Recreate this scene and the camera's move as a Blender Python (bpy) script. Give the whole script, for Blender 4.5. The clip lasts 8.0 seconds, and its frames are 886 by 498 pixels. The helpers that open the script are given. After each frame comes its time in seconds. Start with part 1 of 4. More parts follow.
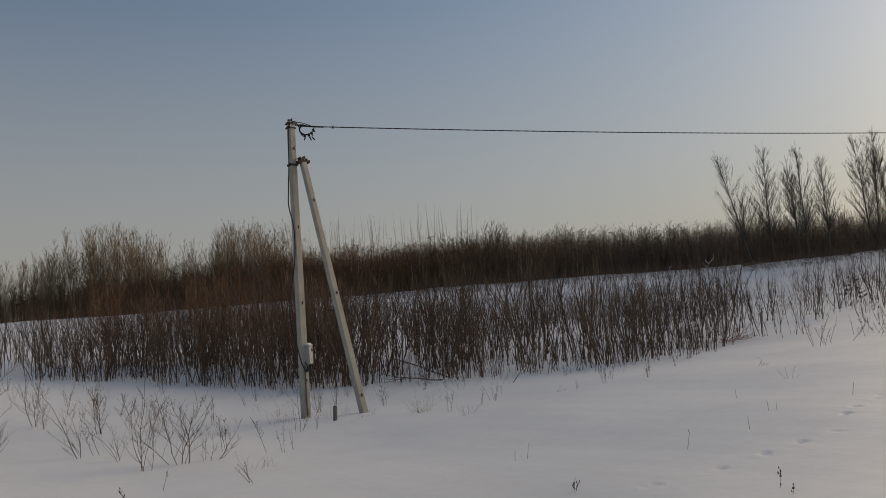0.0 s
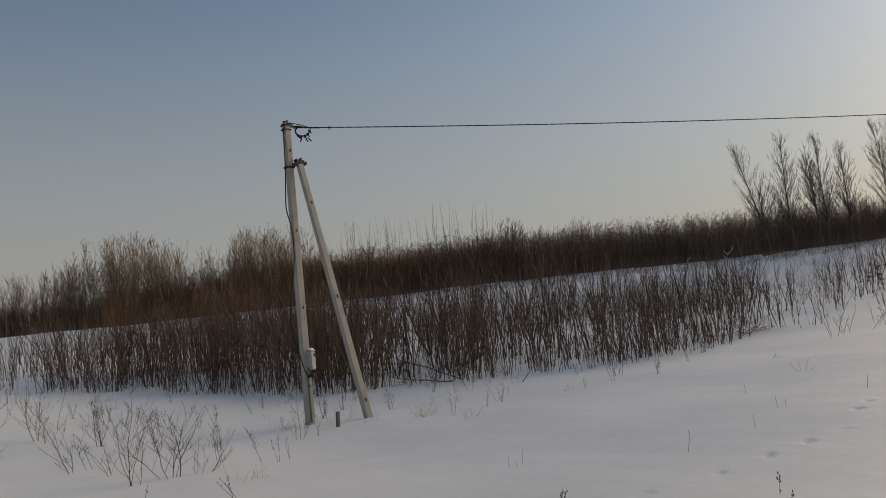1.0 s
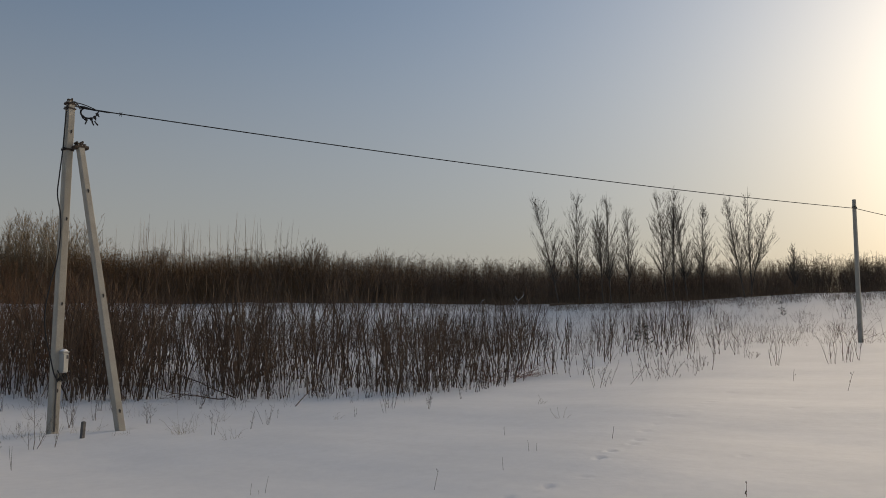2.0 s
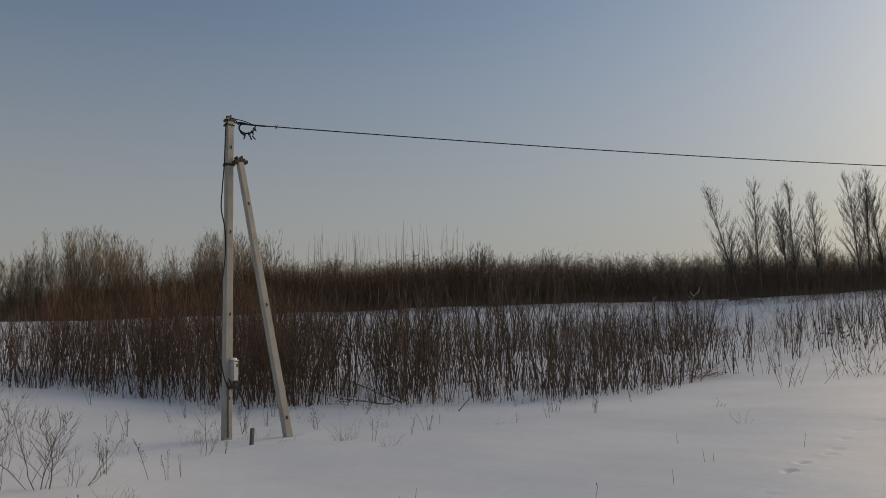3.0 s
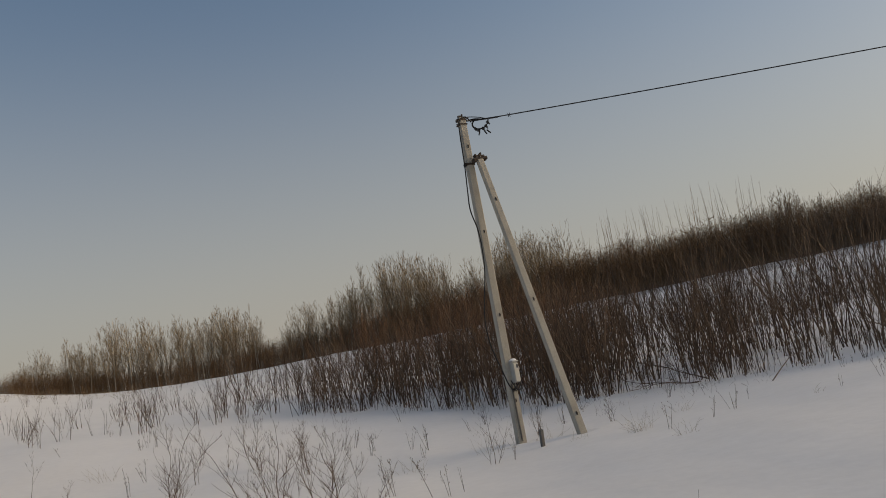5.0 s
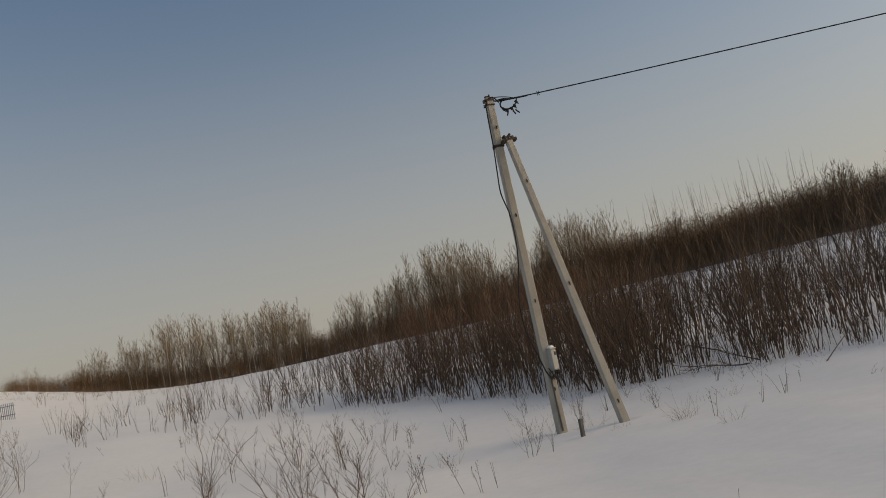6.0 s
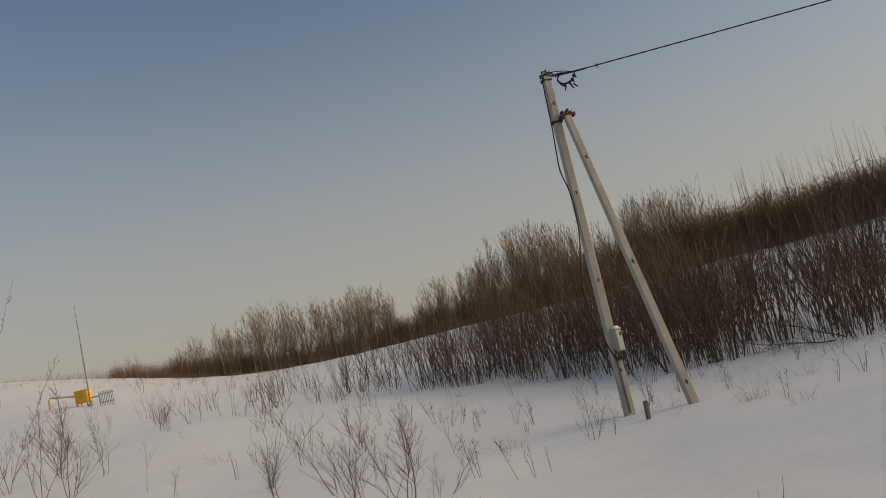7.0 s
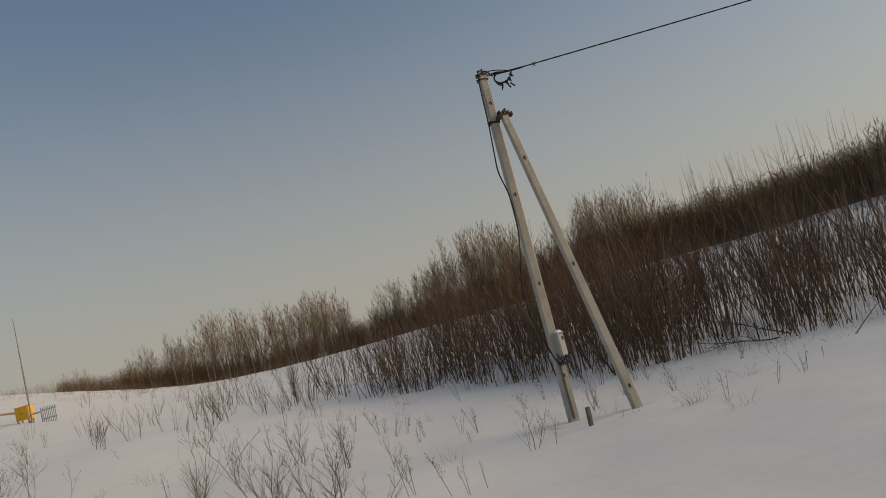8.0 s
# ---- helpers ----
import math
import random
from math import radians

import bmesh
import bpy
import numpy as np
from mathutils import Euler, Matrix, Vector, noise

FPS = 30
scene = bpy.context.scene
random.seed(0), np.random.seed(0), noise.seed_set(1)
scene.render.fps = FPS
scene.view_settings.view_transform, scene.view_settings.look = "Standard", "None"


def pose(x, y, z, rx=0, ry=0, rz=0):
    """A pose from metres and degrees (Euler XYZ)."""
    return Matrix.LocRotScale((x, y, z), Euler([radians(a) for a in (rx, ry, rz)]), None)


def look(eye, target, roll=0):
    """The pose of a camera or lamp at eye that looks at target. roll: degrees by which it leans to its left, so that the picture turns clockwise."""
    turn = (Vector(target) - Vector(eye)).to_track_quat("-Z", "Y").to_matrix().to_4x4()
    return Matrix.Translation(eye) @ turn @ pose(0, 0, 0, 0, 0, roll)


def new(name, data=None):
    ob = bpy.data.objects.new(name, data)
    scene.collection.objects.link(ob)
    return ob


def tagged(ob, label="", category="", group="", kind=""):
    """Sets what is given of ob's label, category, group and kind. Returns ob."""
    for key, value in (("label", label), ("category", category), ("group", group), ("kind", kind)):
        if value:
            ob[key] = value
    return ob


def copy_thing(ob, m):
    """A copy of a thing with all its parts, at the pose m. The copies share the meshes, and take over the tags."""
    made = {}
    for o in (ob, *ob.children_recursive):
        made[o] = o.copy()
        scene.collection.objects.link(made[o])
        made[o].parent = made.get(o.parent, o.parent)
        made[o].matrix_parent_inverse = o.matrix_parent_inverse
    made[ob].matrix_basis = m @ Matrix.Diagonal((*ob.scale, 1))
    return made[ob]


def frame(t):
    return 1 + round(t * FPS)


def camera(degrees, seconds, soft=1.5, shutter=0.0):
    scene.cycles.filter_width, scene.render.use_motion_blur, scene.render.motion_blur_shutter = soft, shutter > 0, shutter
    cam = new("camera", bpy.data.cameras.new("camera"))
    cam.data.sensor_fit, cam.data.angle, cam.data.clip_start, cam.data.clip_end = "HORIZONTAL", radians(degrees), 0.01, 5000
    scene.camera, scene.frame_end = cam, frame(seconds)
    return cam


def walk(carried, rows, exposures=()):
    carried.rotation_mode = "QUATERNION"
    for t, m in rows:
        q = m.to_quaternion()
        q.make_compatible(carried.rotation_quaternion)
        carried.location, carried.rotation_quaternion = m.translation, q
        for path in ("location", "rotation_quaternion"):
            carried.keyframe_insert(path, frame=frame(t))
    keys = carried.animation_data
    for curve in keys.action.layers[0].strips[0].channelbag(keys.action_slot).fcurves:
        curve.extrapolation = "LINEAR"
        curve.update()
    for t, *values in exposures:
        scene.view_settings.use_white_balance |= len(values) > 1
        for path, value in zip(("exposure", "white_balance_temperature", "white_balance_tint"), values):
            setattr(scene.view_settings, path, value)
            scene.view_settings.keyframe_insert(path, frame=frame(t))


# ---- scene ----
cam = camera(57.0, 8.0, soft=0.92)
EXPOSURES = [(0.0, -0.15, 7080, 10), (1.0, -0.1, 7080, 10), (1.5, -0.15, 7100, 10), (3.0, -0.16, 7000, 10), (3.5, 0.0, 6980, 9), (4.0, 0.02, 7250, 9.5), (5.3, 0.1, 7500, 10.5), (8.0, 0.09, 7650, 9.5)]
ROWS = [
    (0.0, 0.059, 0.261, 2.127, -28.02, 4.82, 3.86),
    (0.5, 0.481, 0.302, 2.109, -30.78, 5.59, 3.36),
    (1.0, 0.682, 0.462, 2.123, -26.43, 4.90, 5.54),
    (1.2, 0.809, 0.484, 2.116, -26.22, 4.87, 3.39),
    (1.5, 1.001, 0.450, 2.083, -35.64, 5.07, 0.27),
    (1.7, 1.093, 0.479, 2.079, -40.59, 5.95, -0.43),
    (2.8, 1.671, 0.888, 2.049, -35.93, 7.24, 0.70),
    (3.0, 1.878, 1.018, 2.064, -28.50, 6.30, 1.13),
    (3.5, 2.394, 1.327, 2.003, -17.94, 6.32, 5.74),
    (4.0, 2.775, 1.573, 1.961, -9.41, 8.48, 8.43),
    (4.2, 2.860, 1.666, 1.974, -7.42, 8.44, 8.91),
    (5.3, 3.195, 2.057, 2.007, -5.50, 7.59, 11.11),
    (5.5, 3.299, 2.153, 2.009, -3.92, 8.48, 12.29),
    (6.0, 3.492, 2.465, 2.007, -2.90, 7.39, 11.75),
    (6.5, 3.747, 2.593, 1.967, -1.81, 5.78, 12.24),
    (7.0, 4.052, 2.712, 1.899, 3.41, 7.50, 12.64),
    (7.5, 4.234, 3.004, 1.886, 4.62, 7.75, 12.97),
    (8.0, 4.476, 3.243, 1.941, 0.55, 6.95, 14.22),
]
walk(cam, [(t, pose(x, y, z, 90 + pitch, roll, yaw)) for t, x, y, z, yaw, pitch, roll in ROWS], EXPOSURES)

# ---- sky and sun ----
SUN_AZ, SUN_EL = 86.0, 12.0
world = bpy.data.worlds.new("winter_sky")
scene.world = world
world.use_nodes = True
wn = world.node_tree
sky = wn.nodes.new("ShaderNodeTexSky")
sky.sky_type = "NISHITA"
sky.sun_disc = False
sky.sun_elevation = radians(SUN_EL)
sky.sun_rotation = radians(SUN_AZ)
sky.altitude = 150
sky.air_density, sky.dust_density, sky.ozone_density = 1.0, 2.6, 2.8
# thin winter haze pales the sky towards the horizon
geo = wn.nodes.new("ShaderNodeTexCoord")
split = wn.nodes.new("ShaderNodeSeparateXYZ")
wn.links.new(geo.outputs["Generated"], split.inputs["Vector"])
fade = wn.nodes.new("ShaderNodeMapRange")
fade.interpolation_type = "SMOOTHSTEP"
fade.inputs["From Min"].default_value, fade.inputs["From Max"].default_value = -0.02, 0.5
fade.inputs["To Min"].default_value, fade.inputs["To Max"].default_value = 0.8, 0.0
wn.links.new(split.outputs["Z"], fade.inputs["Value"])
level = wn.nodes.new("ShaderNodeVectorMath")
level.operation = "SCALE"
level.inputs["Scale"].default_value = 0.115
wn.links.new(sky.outputs["Color"], level.inputs["Vector"])
blend = wn.nodes.new("ShaderNodeMix")
blend.data_type = "RGBA"
blend.inputs["B"].default_value = (0.37, 0.358, 0.35, 1)
wn.links.new(fade.outputs["Result"], blend.inputs["Factor"])
veil = wn.nodes.new("ShaderNodeVectorMath")
veil.operation = "ADD"
veil.inputs[1].default_value = (0.022, 0.03, 0.047)
wn.links.new(level.outputs["Vector"], veil.inputs[0])
wn.links.new(veil.outputs["Vector"], blend.inputs["A"])
wn.links.new(blend.outputs["Result"], wn.nodes["Background"].inputs["Color"])
wn.nodes["Background"].inputs["Strength"].default_value = 1.0

sun_data = bpy.data.lights.new("sun", "SUN")
sun_data.energy, sun_data.angle, sun_data.color = 2.9, radians(65), (1.0, 0.8, 0.57)
sun = new("sun", sun_data)
sd = Vector((math.sin(radians(SUN_AZ)) * math.cos(radians(SUN_EL)), math.cos(radians(SUN_AZ)) * math.cos(radians(SUN_EL)), math.sin(radians(SUN_EL))))
sun.matrix_world = look(sd * 50, (0, 0, 0))


# ---- materials ----
def material(name, colours, scale=8.0, rough=0.85, bump=0.3, fine=60.0, metal=0.0, vary=0.0, bump_scale=1.0):
    """Two noises of different size mix the colours; the finer one raises the relief."""
    m = bpy.data.materials.new(name)
    m.use_nodes = True
    nt = m.node_tree
    b = nt.nodes["Principled BSDF"]
    b.inputs["Roughness"].default_value = rough
    b.inputs["Metallic"].default_value = metal
    co = nt.nodes.new("ShaderNodeTexCoord")
    big = nt.nodes.new("ShaderNodeTexNoise")
    big.inputs["Scale"].default_value, big.inputs["Detail"].default_value = scale, 5
    small = nt.nodes.new("ShaderNodeTexNoise")
    small.inputs["Scale"].default_value, small.inputs["Detail"].default_value = fine, 4
    for n in (big, small):
        nt.links.new(co.outputs["Object"], n.inputs["Vector"])
    ramp = nt.nodes.new("ShaderNodeValToRGB")
    e = ramp.color_ramp.elements
    e[0].position, e[1].position = 0.3, 0.7
    e[0].color, e[1].color = (*colours[0], 1), (*colours[1], 1)
    mix = nt.nodes.new("ShaderNodeMath")
    mix.operation = "MULTIPLY_ADD"
    mix.inputs[1].default_value = 0.45
    nt.links.new(small.outputs["Fac"], mix.inputs[0])
    half = nt.nodes.new("ShaderNodeMath")
    half.operation = "MULTIPLY"
    half.inputs[1].default_value = 0.55
    nt.links.new(big.outputs["Fac"], half.inputs[0])
    nt.links.new(half.outputs[0], mix.inputs[2])
    nt.links.new(mix.outputs[0], ramp.inputs["Fac"])
    out = ramp.outputs["Color"]
    if vary:
        isl = nt.nodes.new("ShaderNodeNewGeometry")
        hsv = nt.nodes.new("ShaderNodeHueSaturation")
        mr = nt.nodes.new("ShaderNodeMapRange")
        mr.inputs["To Min"].default_value, mr.inputs["To Max"].default_value = 1 - vary, 1 + vary
        nt.links.new(isl.outputs["Random Per Island"], mr.inputs["Value"])
        nt.links.new(mr.outputs["Result"], hsv.inputs["Value"])
        nt.links.new(out, hsv.inputs["Color"])
        out = hsv.outputs["Color"]
    nt.links.new(out, b.inputs["Base Color"])
    if bump:
        bp = nt.nodes.new("ShaderNodeBump")
        bp.inputs["Strength"].default_value, bp.inputs["Distance"].default_value = bump, 0.01 * bump_scale
        nt.links.new(small.outputs["Fac"], bp.inputs["Height"])
        nt.links.new(bp.outputs["Normal"], b.inputs["Normal"])
    return m


SNOW = material("snow", ((0.778, 0.772, 0.748), (0.868, 0.86, 0.833)), 0.5, 0.6, 0.25, 5.0, bump_scale=2.0)
SNOW_CAP = material("snow_cap", ((0.78, 0.8, 0.83), (0.86, 0.87, 0.88)), 6, 0.7, 0.2, 40)
CONCRETE = material("concrete", ((0.27, 0.25, 0.21), (0.45, 0.42, 0.36)), 2.5, 0.9, 0.5, 45)
# near-black concrete that carries the shade inside the lifting holes
CONCRETE_HOLE_SHADE = material("concrete_hole_shade", ((0.05, 0.045, 0.04), (0.1, 0.09, 0.08)), 9, 0.95, 0.2, 60)
STEEL = material("galvanised_steel", ((0.12, 0.12, 0.12), (0.25, 0.25, 0.25)), 12, 0.5, 0.2, 70, metal=0.7)
RUST = material("rusty_steel", ((0.03, 0.024, 0.02), (0.085, 0.058, 0.042)), 12, 0.8, 0.3, 70, metal=0.2)
CABLE = material("black_cable", ((0.008, 0.008, 0.009), (0.02, 0.02, 0.022)), 20, 0.8, 0.1, 90)
BOX_PAINT = material("box_paint", ((0.33, 0.33, 0.31), (0.44, 0.44, 0.41)), 5, 0.5, 0.1, 50)
WINDOW_DARK = material("meter_window", ((0.03, 0.03, 0.035), (0.07, 0.07, 0.08)), 10, 0.2, 0.0, 50)
WILLOW = material("willow_bark", ((0.058, 0.037, 0.023), (0.165, 0.104, 0.063)), 3, 0.85, 0.2, 40, vary=0.42)
THICKET = material("thicket_bark", ((0.095, 0.052, 0.022), (0.2, 0.112, 0.05)), 0.15, 0.9, 0.0, 2, vary=0.4)
WOODS = material("woods_bark", ((0.11, 0.074, 0.047), (0.235, 0.16, 0.103)), 0.15, 0.9, 0.0, 2, vary=0.4)
PALE_TWIG = material("pale_tree_bark", ((0.165, 0.116, 0.064), (0.305, 0.222, 0.13)), 0.3, 0.9, 0.0, 3, vary=0.35)
PALE_BARK = material("pale_trunk_bark", ((0.28, 0.245, 0.19), (0.55, 0.5, 0.41)), 1.5, 0.85, 0.0, 12, vary=0.3)
BIRCH = material("birch_bark", ((0.04, 0.032, 0.025), (0.14, 0.115, 0.09)), 1.2, 0.8, 0.0, 9, vary=0.25)
TWIG_TOP = material("willow_twigs", ((0.1, 0.05, 0.026), (0.22, 0.115, 0.06)), 2, 0.85, 0.0, 20, vary=0.3)
WEED = material("dry_weed", ((0.068, 0.043, 0.026), (0.165, 0.11, 0.067)), 6, 0.9, 0.1, 60, vary=0.2)
STRAW = material("dry_grass", ((0.2, 0.16, 0.1), (0.36, 0.3, 0.2)), 6, 0.9, 0.0, 60, vary=0.3)
YELLOW = material("yellow_paint", ((0.75, 0.36, 0.01), (0.85, 0.45, 0.02)), 4, 0.5, 0.1, 40)
FENCE_GREY = material("grey_fence_paint", ((0.2, 0.23, 0.3), (0.3, 0.33, 0.4)), 4, 0.6, 0.1, 40)
POST_GREY = material("weathered_post", ((0.07, 0.065, 0.06), (0.16, 0.15, 0.14)), 9, 0.8, 0.4, 50)


# ---- mesh helpers ----
def mesh_object(name, verts, faces, mat, parent=None, label="", smooth=False):
    me = bpy.data.meshes.new(name)
    me.from_pydata(verts, [], faces)
    me.materials.append(mat)
    if smooth:
        me.shade_smooth()
    ob = new(name, me)
    ob.parent = parent
    if label:
        ob["label"] = label
    return ob


def part(name, bm, mat, parent=None, label="", smooth=False):
    me = bpy.data.meshes.new(name)
    bm.to_mesh(me)
    bm.free()
    me.materials.append(mat)
    if smooth:
        me.shade_smooth()
    ob = new(name, me)
    ob.parent = parent
    if label:
        ob["label"] = label
    return ob


def thing(name, x, y, z, label, category, group="", kind=""):
    e = new(name)
    e.empty_display_size = 0.2
    e.matrix_world = pose(x, y, z)
    return tagged(e, label, category, group, kind)


def box_bm(size, centre=(0, 0, 0), bevel=0.0, bm=None, m=None):
    """A bevelled box, added to bm."""
    bm = bm or bmesh.new()
    r = bmesh.ops.create_cube(bm, size=1)
    vs = r["verts"]
    bmesh.ops.scale(bm, vec=size, verts=vs)
    if bevel:
        es = list({e for v in vs for e in v.link_edges})
        r = bmesh.ops.bevel(bm, geom=es, offset=bevel, segments=2, affect="EDGES", profile=0.5)
        vs = list({v for f in r["faces"] for v in f.verts} | {v for v in vs if v.is_valid})
    bmesh.ops.translate(bm, vec=centre, verts=vs)
    if m is not None:
        bmesh.ops.transform(bm, matrix=m, verts=vs)
    return bm


def tube(points, radius, sides=6, taper=None):
    """Vertices and faces of a tube along the points; taper gives a radius for each point."""
    P = [Vector(p) for p in points]
    verts, faces = [], []
    ref = Vector((0.31, 0.17, 0.93)).normalized()
    for i, p in enumerate(P):
        d = (P[min(i + 1, len(P) - 1)] - P[max(i - 1, 0)]).normalized()
        a = d.cross(ref if abs(d.dot(ref)) < 0.95 else Vector((1, 0, 0))).normalized()
        b = d.cross(a)
        r = taper[i] if taper else radius
        for k in range(sides):
            w = 2 * math.pi * k / sides
            verts.append(p + r * (math.cos(w) * a + math.sin(w) * b))
    for i in range(len(P) - 1):
        for k in range(sides):
            k2 = (k + 1) % sides
            faces.append((i * sides + k, i * sides + k2, (i + 1) * sides + k2, (i + 1) * sides + k))
    faces.append(tuple(range(sides))[::-1])
    faces.append(tuple((len(P) - 1) * sides + k for k in range(sides)))
    return verts, faces


# ---- ground ----
OX, OY = 2.0, 1.5
EDGE_AZ = (-180, -60, -31, -27, -23.3, -20, -19, -17, -14.8, -12.2, -6.2, -1.6, 1.3, 5, 11, 16, 20, 24, 30, 34, 39, 45, 48, 53, 57, 60, 65, 90, 180)
EDGE_Z = (3, 10.5, 10.6, 9.3, 7.8, 6.6, 6.1, 5.4, 4.6, 4.5, 4.5, 4.75, 4.9, 4.85, 5.0, 5.0, 5.0, 4.9, 5.05, 5.0, 4.85, 4.85, 4.8, 4.88, 5.05, 5.3, 5.55, 6, 3)
DIST_AZ = (-180, -40, -20, -10, 0, 8, 15, 25, 40, 65, 90, 180)
DIST_R = (130, 108, 108, 102, 100, 95, 86, 76, 69, 68, 72, 130)
MID_AZ = (-180, -60, -25, -17, -10, 0, 13, 26, 40, 52, 68, 90, 180)
MID_Z = (1, 3.05, 3.05, 2.2, 1.7, 1.3, 1.2, 1.3, 1.6, 2.1, 2.5, 2.7, 1)
BELT_AZ = (-180, -60, -20, -12, -5, 3, 13, 26, 38, 46, 52, 68, 90, 180)
BELT_Z = (0.8, 2.0, 1.6, 1.3, 0.8, 0.4, 0.15, 0.15, 0.4, 0.75, 1.05, 1.4, 1.6, 0.8)
NEAR_AZ = (-180, -60, -20, 0, 13, 25, 40, 55, 75, 110, 180)
NEAR_Z = (0.6, 0.8, 0.5, 0.04, -0.13, 0.06, 0.46, 0.85, 1.15, 1.0, 0.6)


def around(az, angles, values):
    """A smoothed walk through the values round the compass."""
    s = 0
    for off, w in ((-4, 0.15), (-2, 0.2), (0, 0.3), (2, 0.2), (4, 0.15)):
        s = s + w * np.interp((az + off + 180) % 360 - 180, angles, values)
    return s


# an animal's trail across the snow
TRAIL = ((3.4, 6.3), (5.1, 6.35), (5.9, 6.3), (7.0, 6.45), (8.2, 6.6), (9.2, 6.95), (10.3, 7.5), (11.5, 8.0), (13.1, 8.55), (15.0, 9.0), (18.0, 10.2), (21.4, 11.7), (24.2, 13.7), (25.5, 15.2))
PRINTS = []
_rng = random.Random(3)
for (xa, ya), (xb, yb) in zip(TRAIL, TRAIL[1:]):
    far = math.hypot(xb - xa, yb - ya)
    for k in range(max(1, round(far / 0.75))):
        u = (k + _rng.uniform(0.1, 0.5)) / max(1, round(far / 0.75))
        a = math.atan2(yb - ya, xb - xa)
        side = _rng.choice((-0.07, 0.07))
        PRINTS.append((xa + u * (xb - xa) - side * math.sin(a), ya + u * (yb - ya) + side * math.cos(a), a + _rng.uniform(-0.3, 0.3), _rng.uniform(0.06, 0.11), _rng.uniform(0.03, 0.048), _rng.uniform(0.022, 0.038)))
PRINTS += [(7.5, 18.68, 0.3, 0.3, 0.2, 0.05), (6.5, 19.85, 0.2, 0.26, 0.24, 0.04), (10.7, 5.95, 0.4, 0.06, 0.04, 0.02), (15.2, 7.5, 0.3, 0.07, 0.05, 0.03)]


def relief(x, y):
    """Small undulations of the snow, two sizes of drift."""
    return (0.06 * np.sin(0.31 * x + 1.3) * np.sin(0.27 * y + 0.4) + 0.035 * np.sin(0.83 * x - 0.41 * y) * np.sin(0.37 * x + 0.71 * y + 2)
            + 0.007 * np.sin(2.3 * x + 1.1 * y) * np.sin(1.7 * y - 0.9 * x + 1) + 0.0025 * np.sin(5.1 * x - 3.3 * y) * np.sin(4.4 * y + 2.7 * x))


def height(x, y):
    x, y = np.asarray(x, float), np.asarray(y, float)
    dx, dy = x - OX, y - OY
    r, az = np.hypot(dx, dy), np.degrees(np.arctan2(dx, dy))
    edge = around(az, DIST_AZ, DIST_R)
    knots = [0 * r, 0 * r + 19, 0 * r + 28, 0 * r + 46, edge, edge * 1.6, 0 * r + 4000]
    ze = around(az, EDGE_AZ, EDGE_Z)
    zs = [0 * r + 0.38, around(az, NEAR_AZ, NEAR_Z), around(az, BELT_AZ, BELT_Z), around(az, MID_AZ, MID_Z), ze, ze + 0.4, ze * 0 + 9]
    z = zs[0]
    for i in range(6):
        u = np.clip((r - knots[i]) / (knots[i + 1] - knots[i]), 0, 1)
        s = 0.55 * u + 0.45 * u * u * (3 - 2 * u)
        z = z + (zs[i + 1] - zs[i]) * s
    z = z + relief(x, y) * np.clip(r / 4, 0.3, 1)
    for px, py, a, ln, wd, dp in PRINTS:
        u = (x - px) * math.cos(a) + (y - py) * math.sin(a)
        v = -(x - px) * math.sin(a) + (y - py) * math.cos(a)
        q = (u / ln) ** 2 + (v / wd) ** 2
        z = z - dp * np.exp(-q * q) + 0.3 * dp * np.exp(-((np.sqrt(q) - 1.5) / 0.35) ** 2)
    return z


def ground_z(x, y):
    return float(height(x, y))


def build_ground():
    radii = [0.0, 0.8, 1.6, 2.4, 3.2]
    while radii[-1] < 4000:
        r = radii[-1]
        radii.append(r * (1.012 if r < 8 else 1.0075 if r < 32 else 1.02 if r < 140 else 1.15))
    az = list(np.arange(-45, 80, 0.38)) + list(np.arange(80, 315, 3.0))
    R, A = np.meshgrid(radii[1:], np.radians(az), indexing="ij")
    X, Y = OX + R * np.sin(A), OY + R * np.cos(A)
    Z = height(X, Y)
    n, m = R.shape
    verts = np.concatenate([[[OX, OY, ground_z(OX, OY)]], np.stack([X, Y, Z], -1).reshape(-1, 3)])
    i, j = np.meshgrid(np.arange(n - 1), np.arange(m), indexing="ij")
    j2 = (j + 1) % m
    quads = np.stack([1 + i * m + j, 1 + (i + 1) * m + j, 1 + (i + 1) * m + j2, 1 + i * m + j2], -1).reshape(-1, 4)[:, ::-1]
    faces = quads.tolist() + [(0, 1 + (k + 1) % m, 1 + k) for k in range(m)]
    ob = mesh_object("ground", verts.tolist(), faces, SNOW, smooth=True)
    tagged(ob, "gently rolling field under unbroken white snow", "snow field", kind="structure")


build_ground()


# ---- stems, shrubs and trees as lists of tapered limbs ----
def limb(out, p, d, length, r, rng, bends=3, wander=0.12, lift=0.0, tip=0.35):
    """One bent tapered limb; returns the points along it."""
    pts = [np.array(p, float)]
    d = np.array(d, float) / np.linalg.norm(d)
    dirs = [d]
    for k in range(bends):
        d = d + rng.normal(0, wander, 3) + np.array([0, 0, lift])
        d = d / np.linalg.norm(d)
        pts.append(pts[-1] + d * length / bends)
        dirs.append(d)
    for k in range(bends):
        a = r * (1 - (1 - tip) * k / bends)
        b = r * (1 - (1 - tip) * (k + 1) / bends)
        out.append((pts[k], pts[k + 1], a, b))
    return pts, dirs


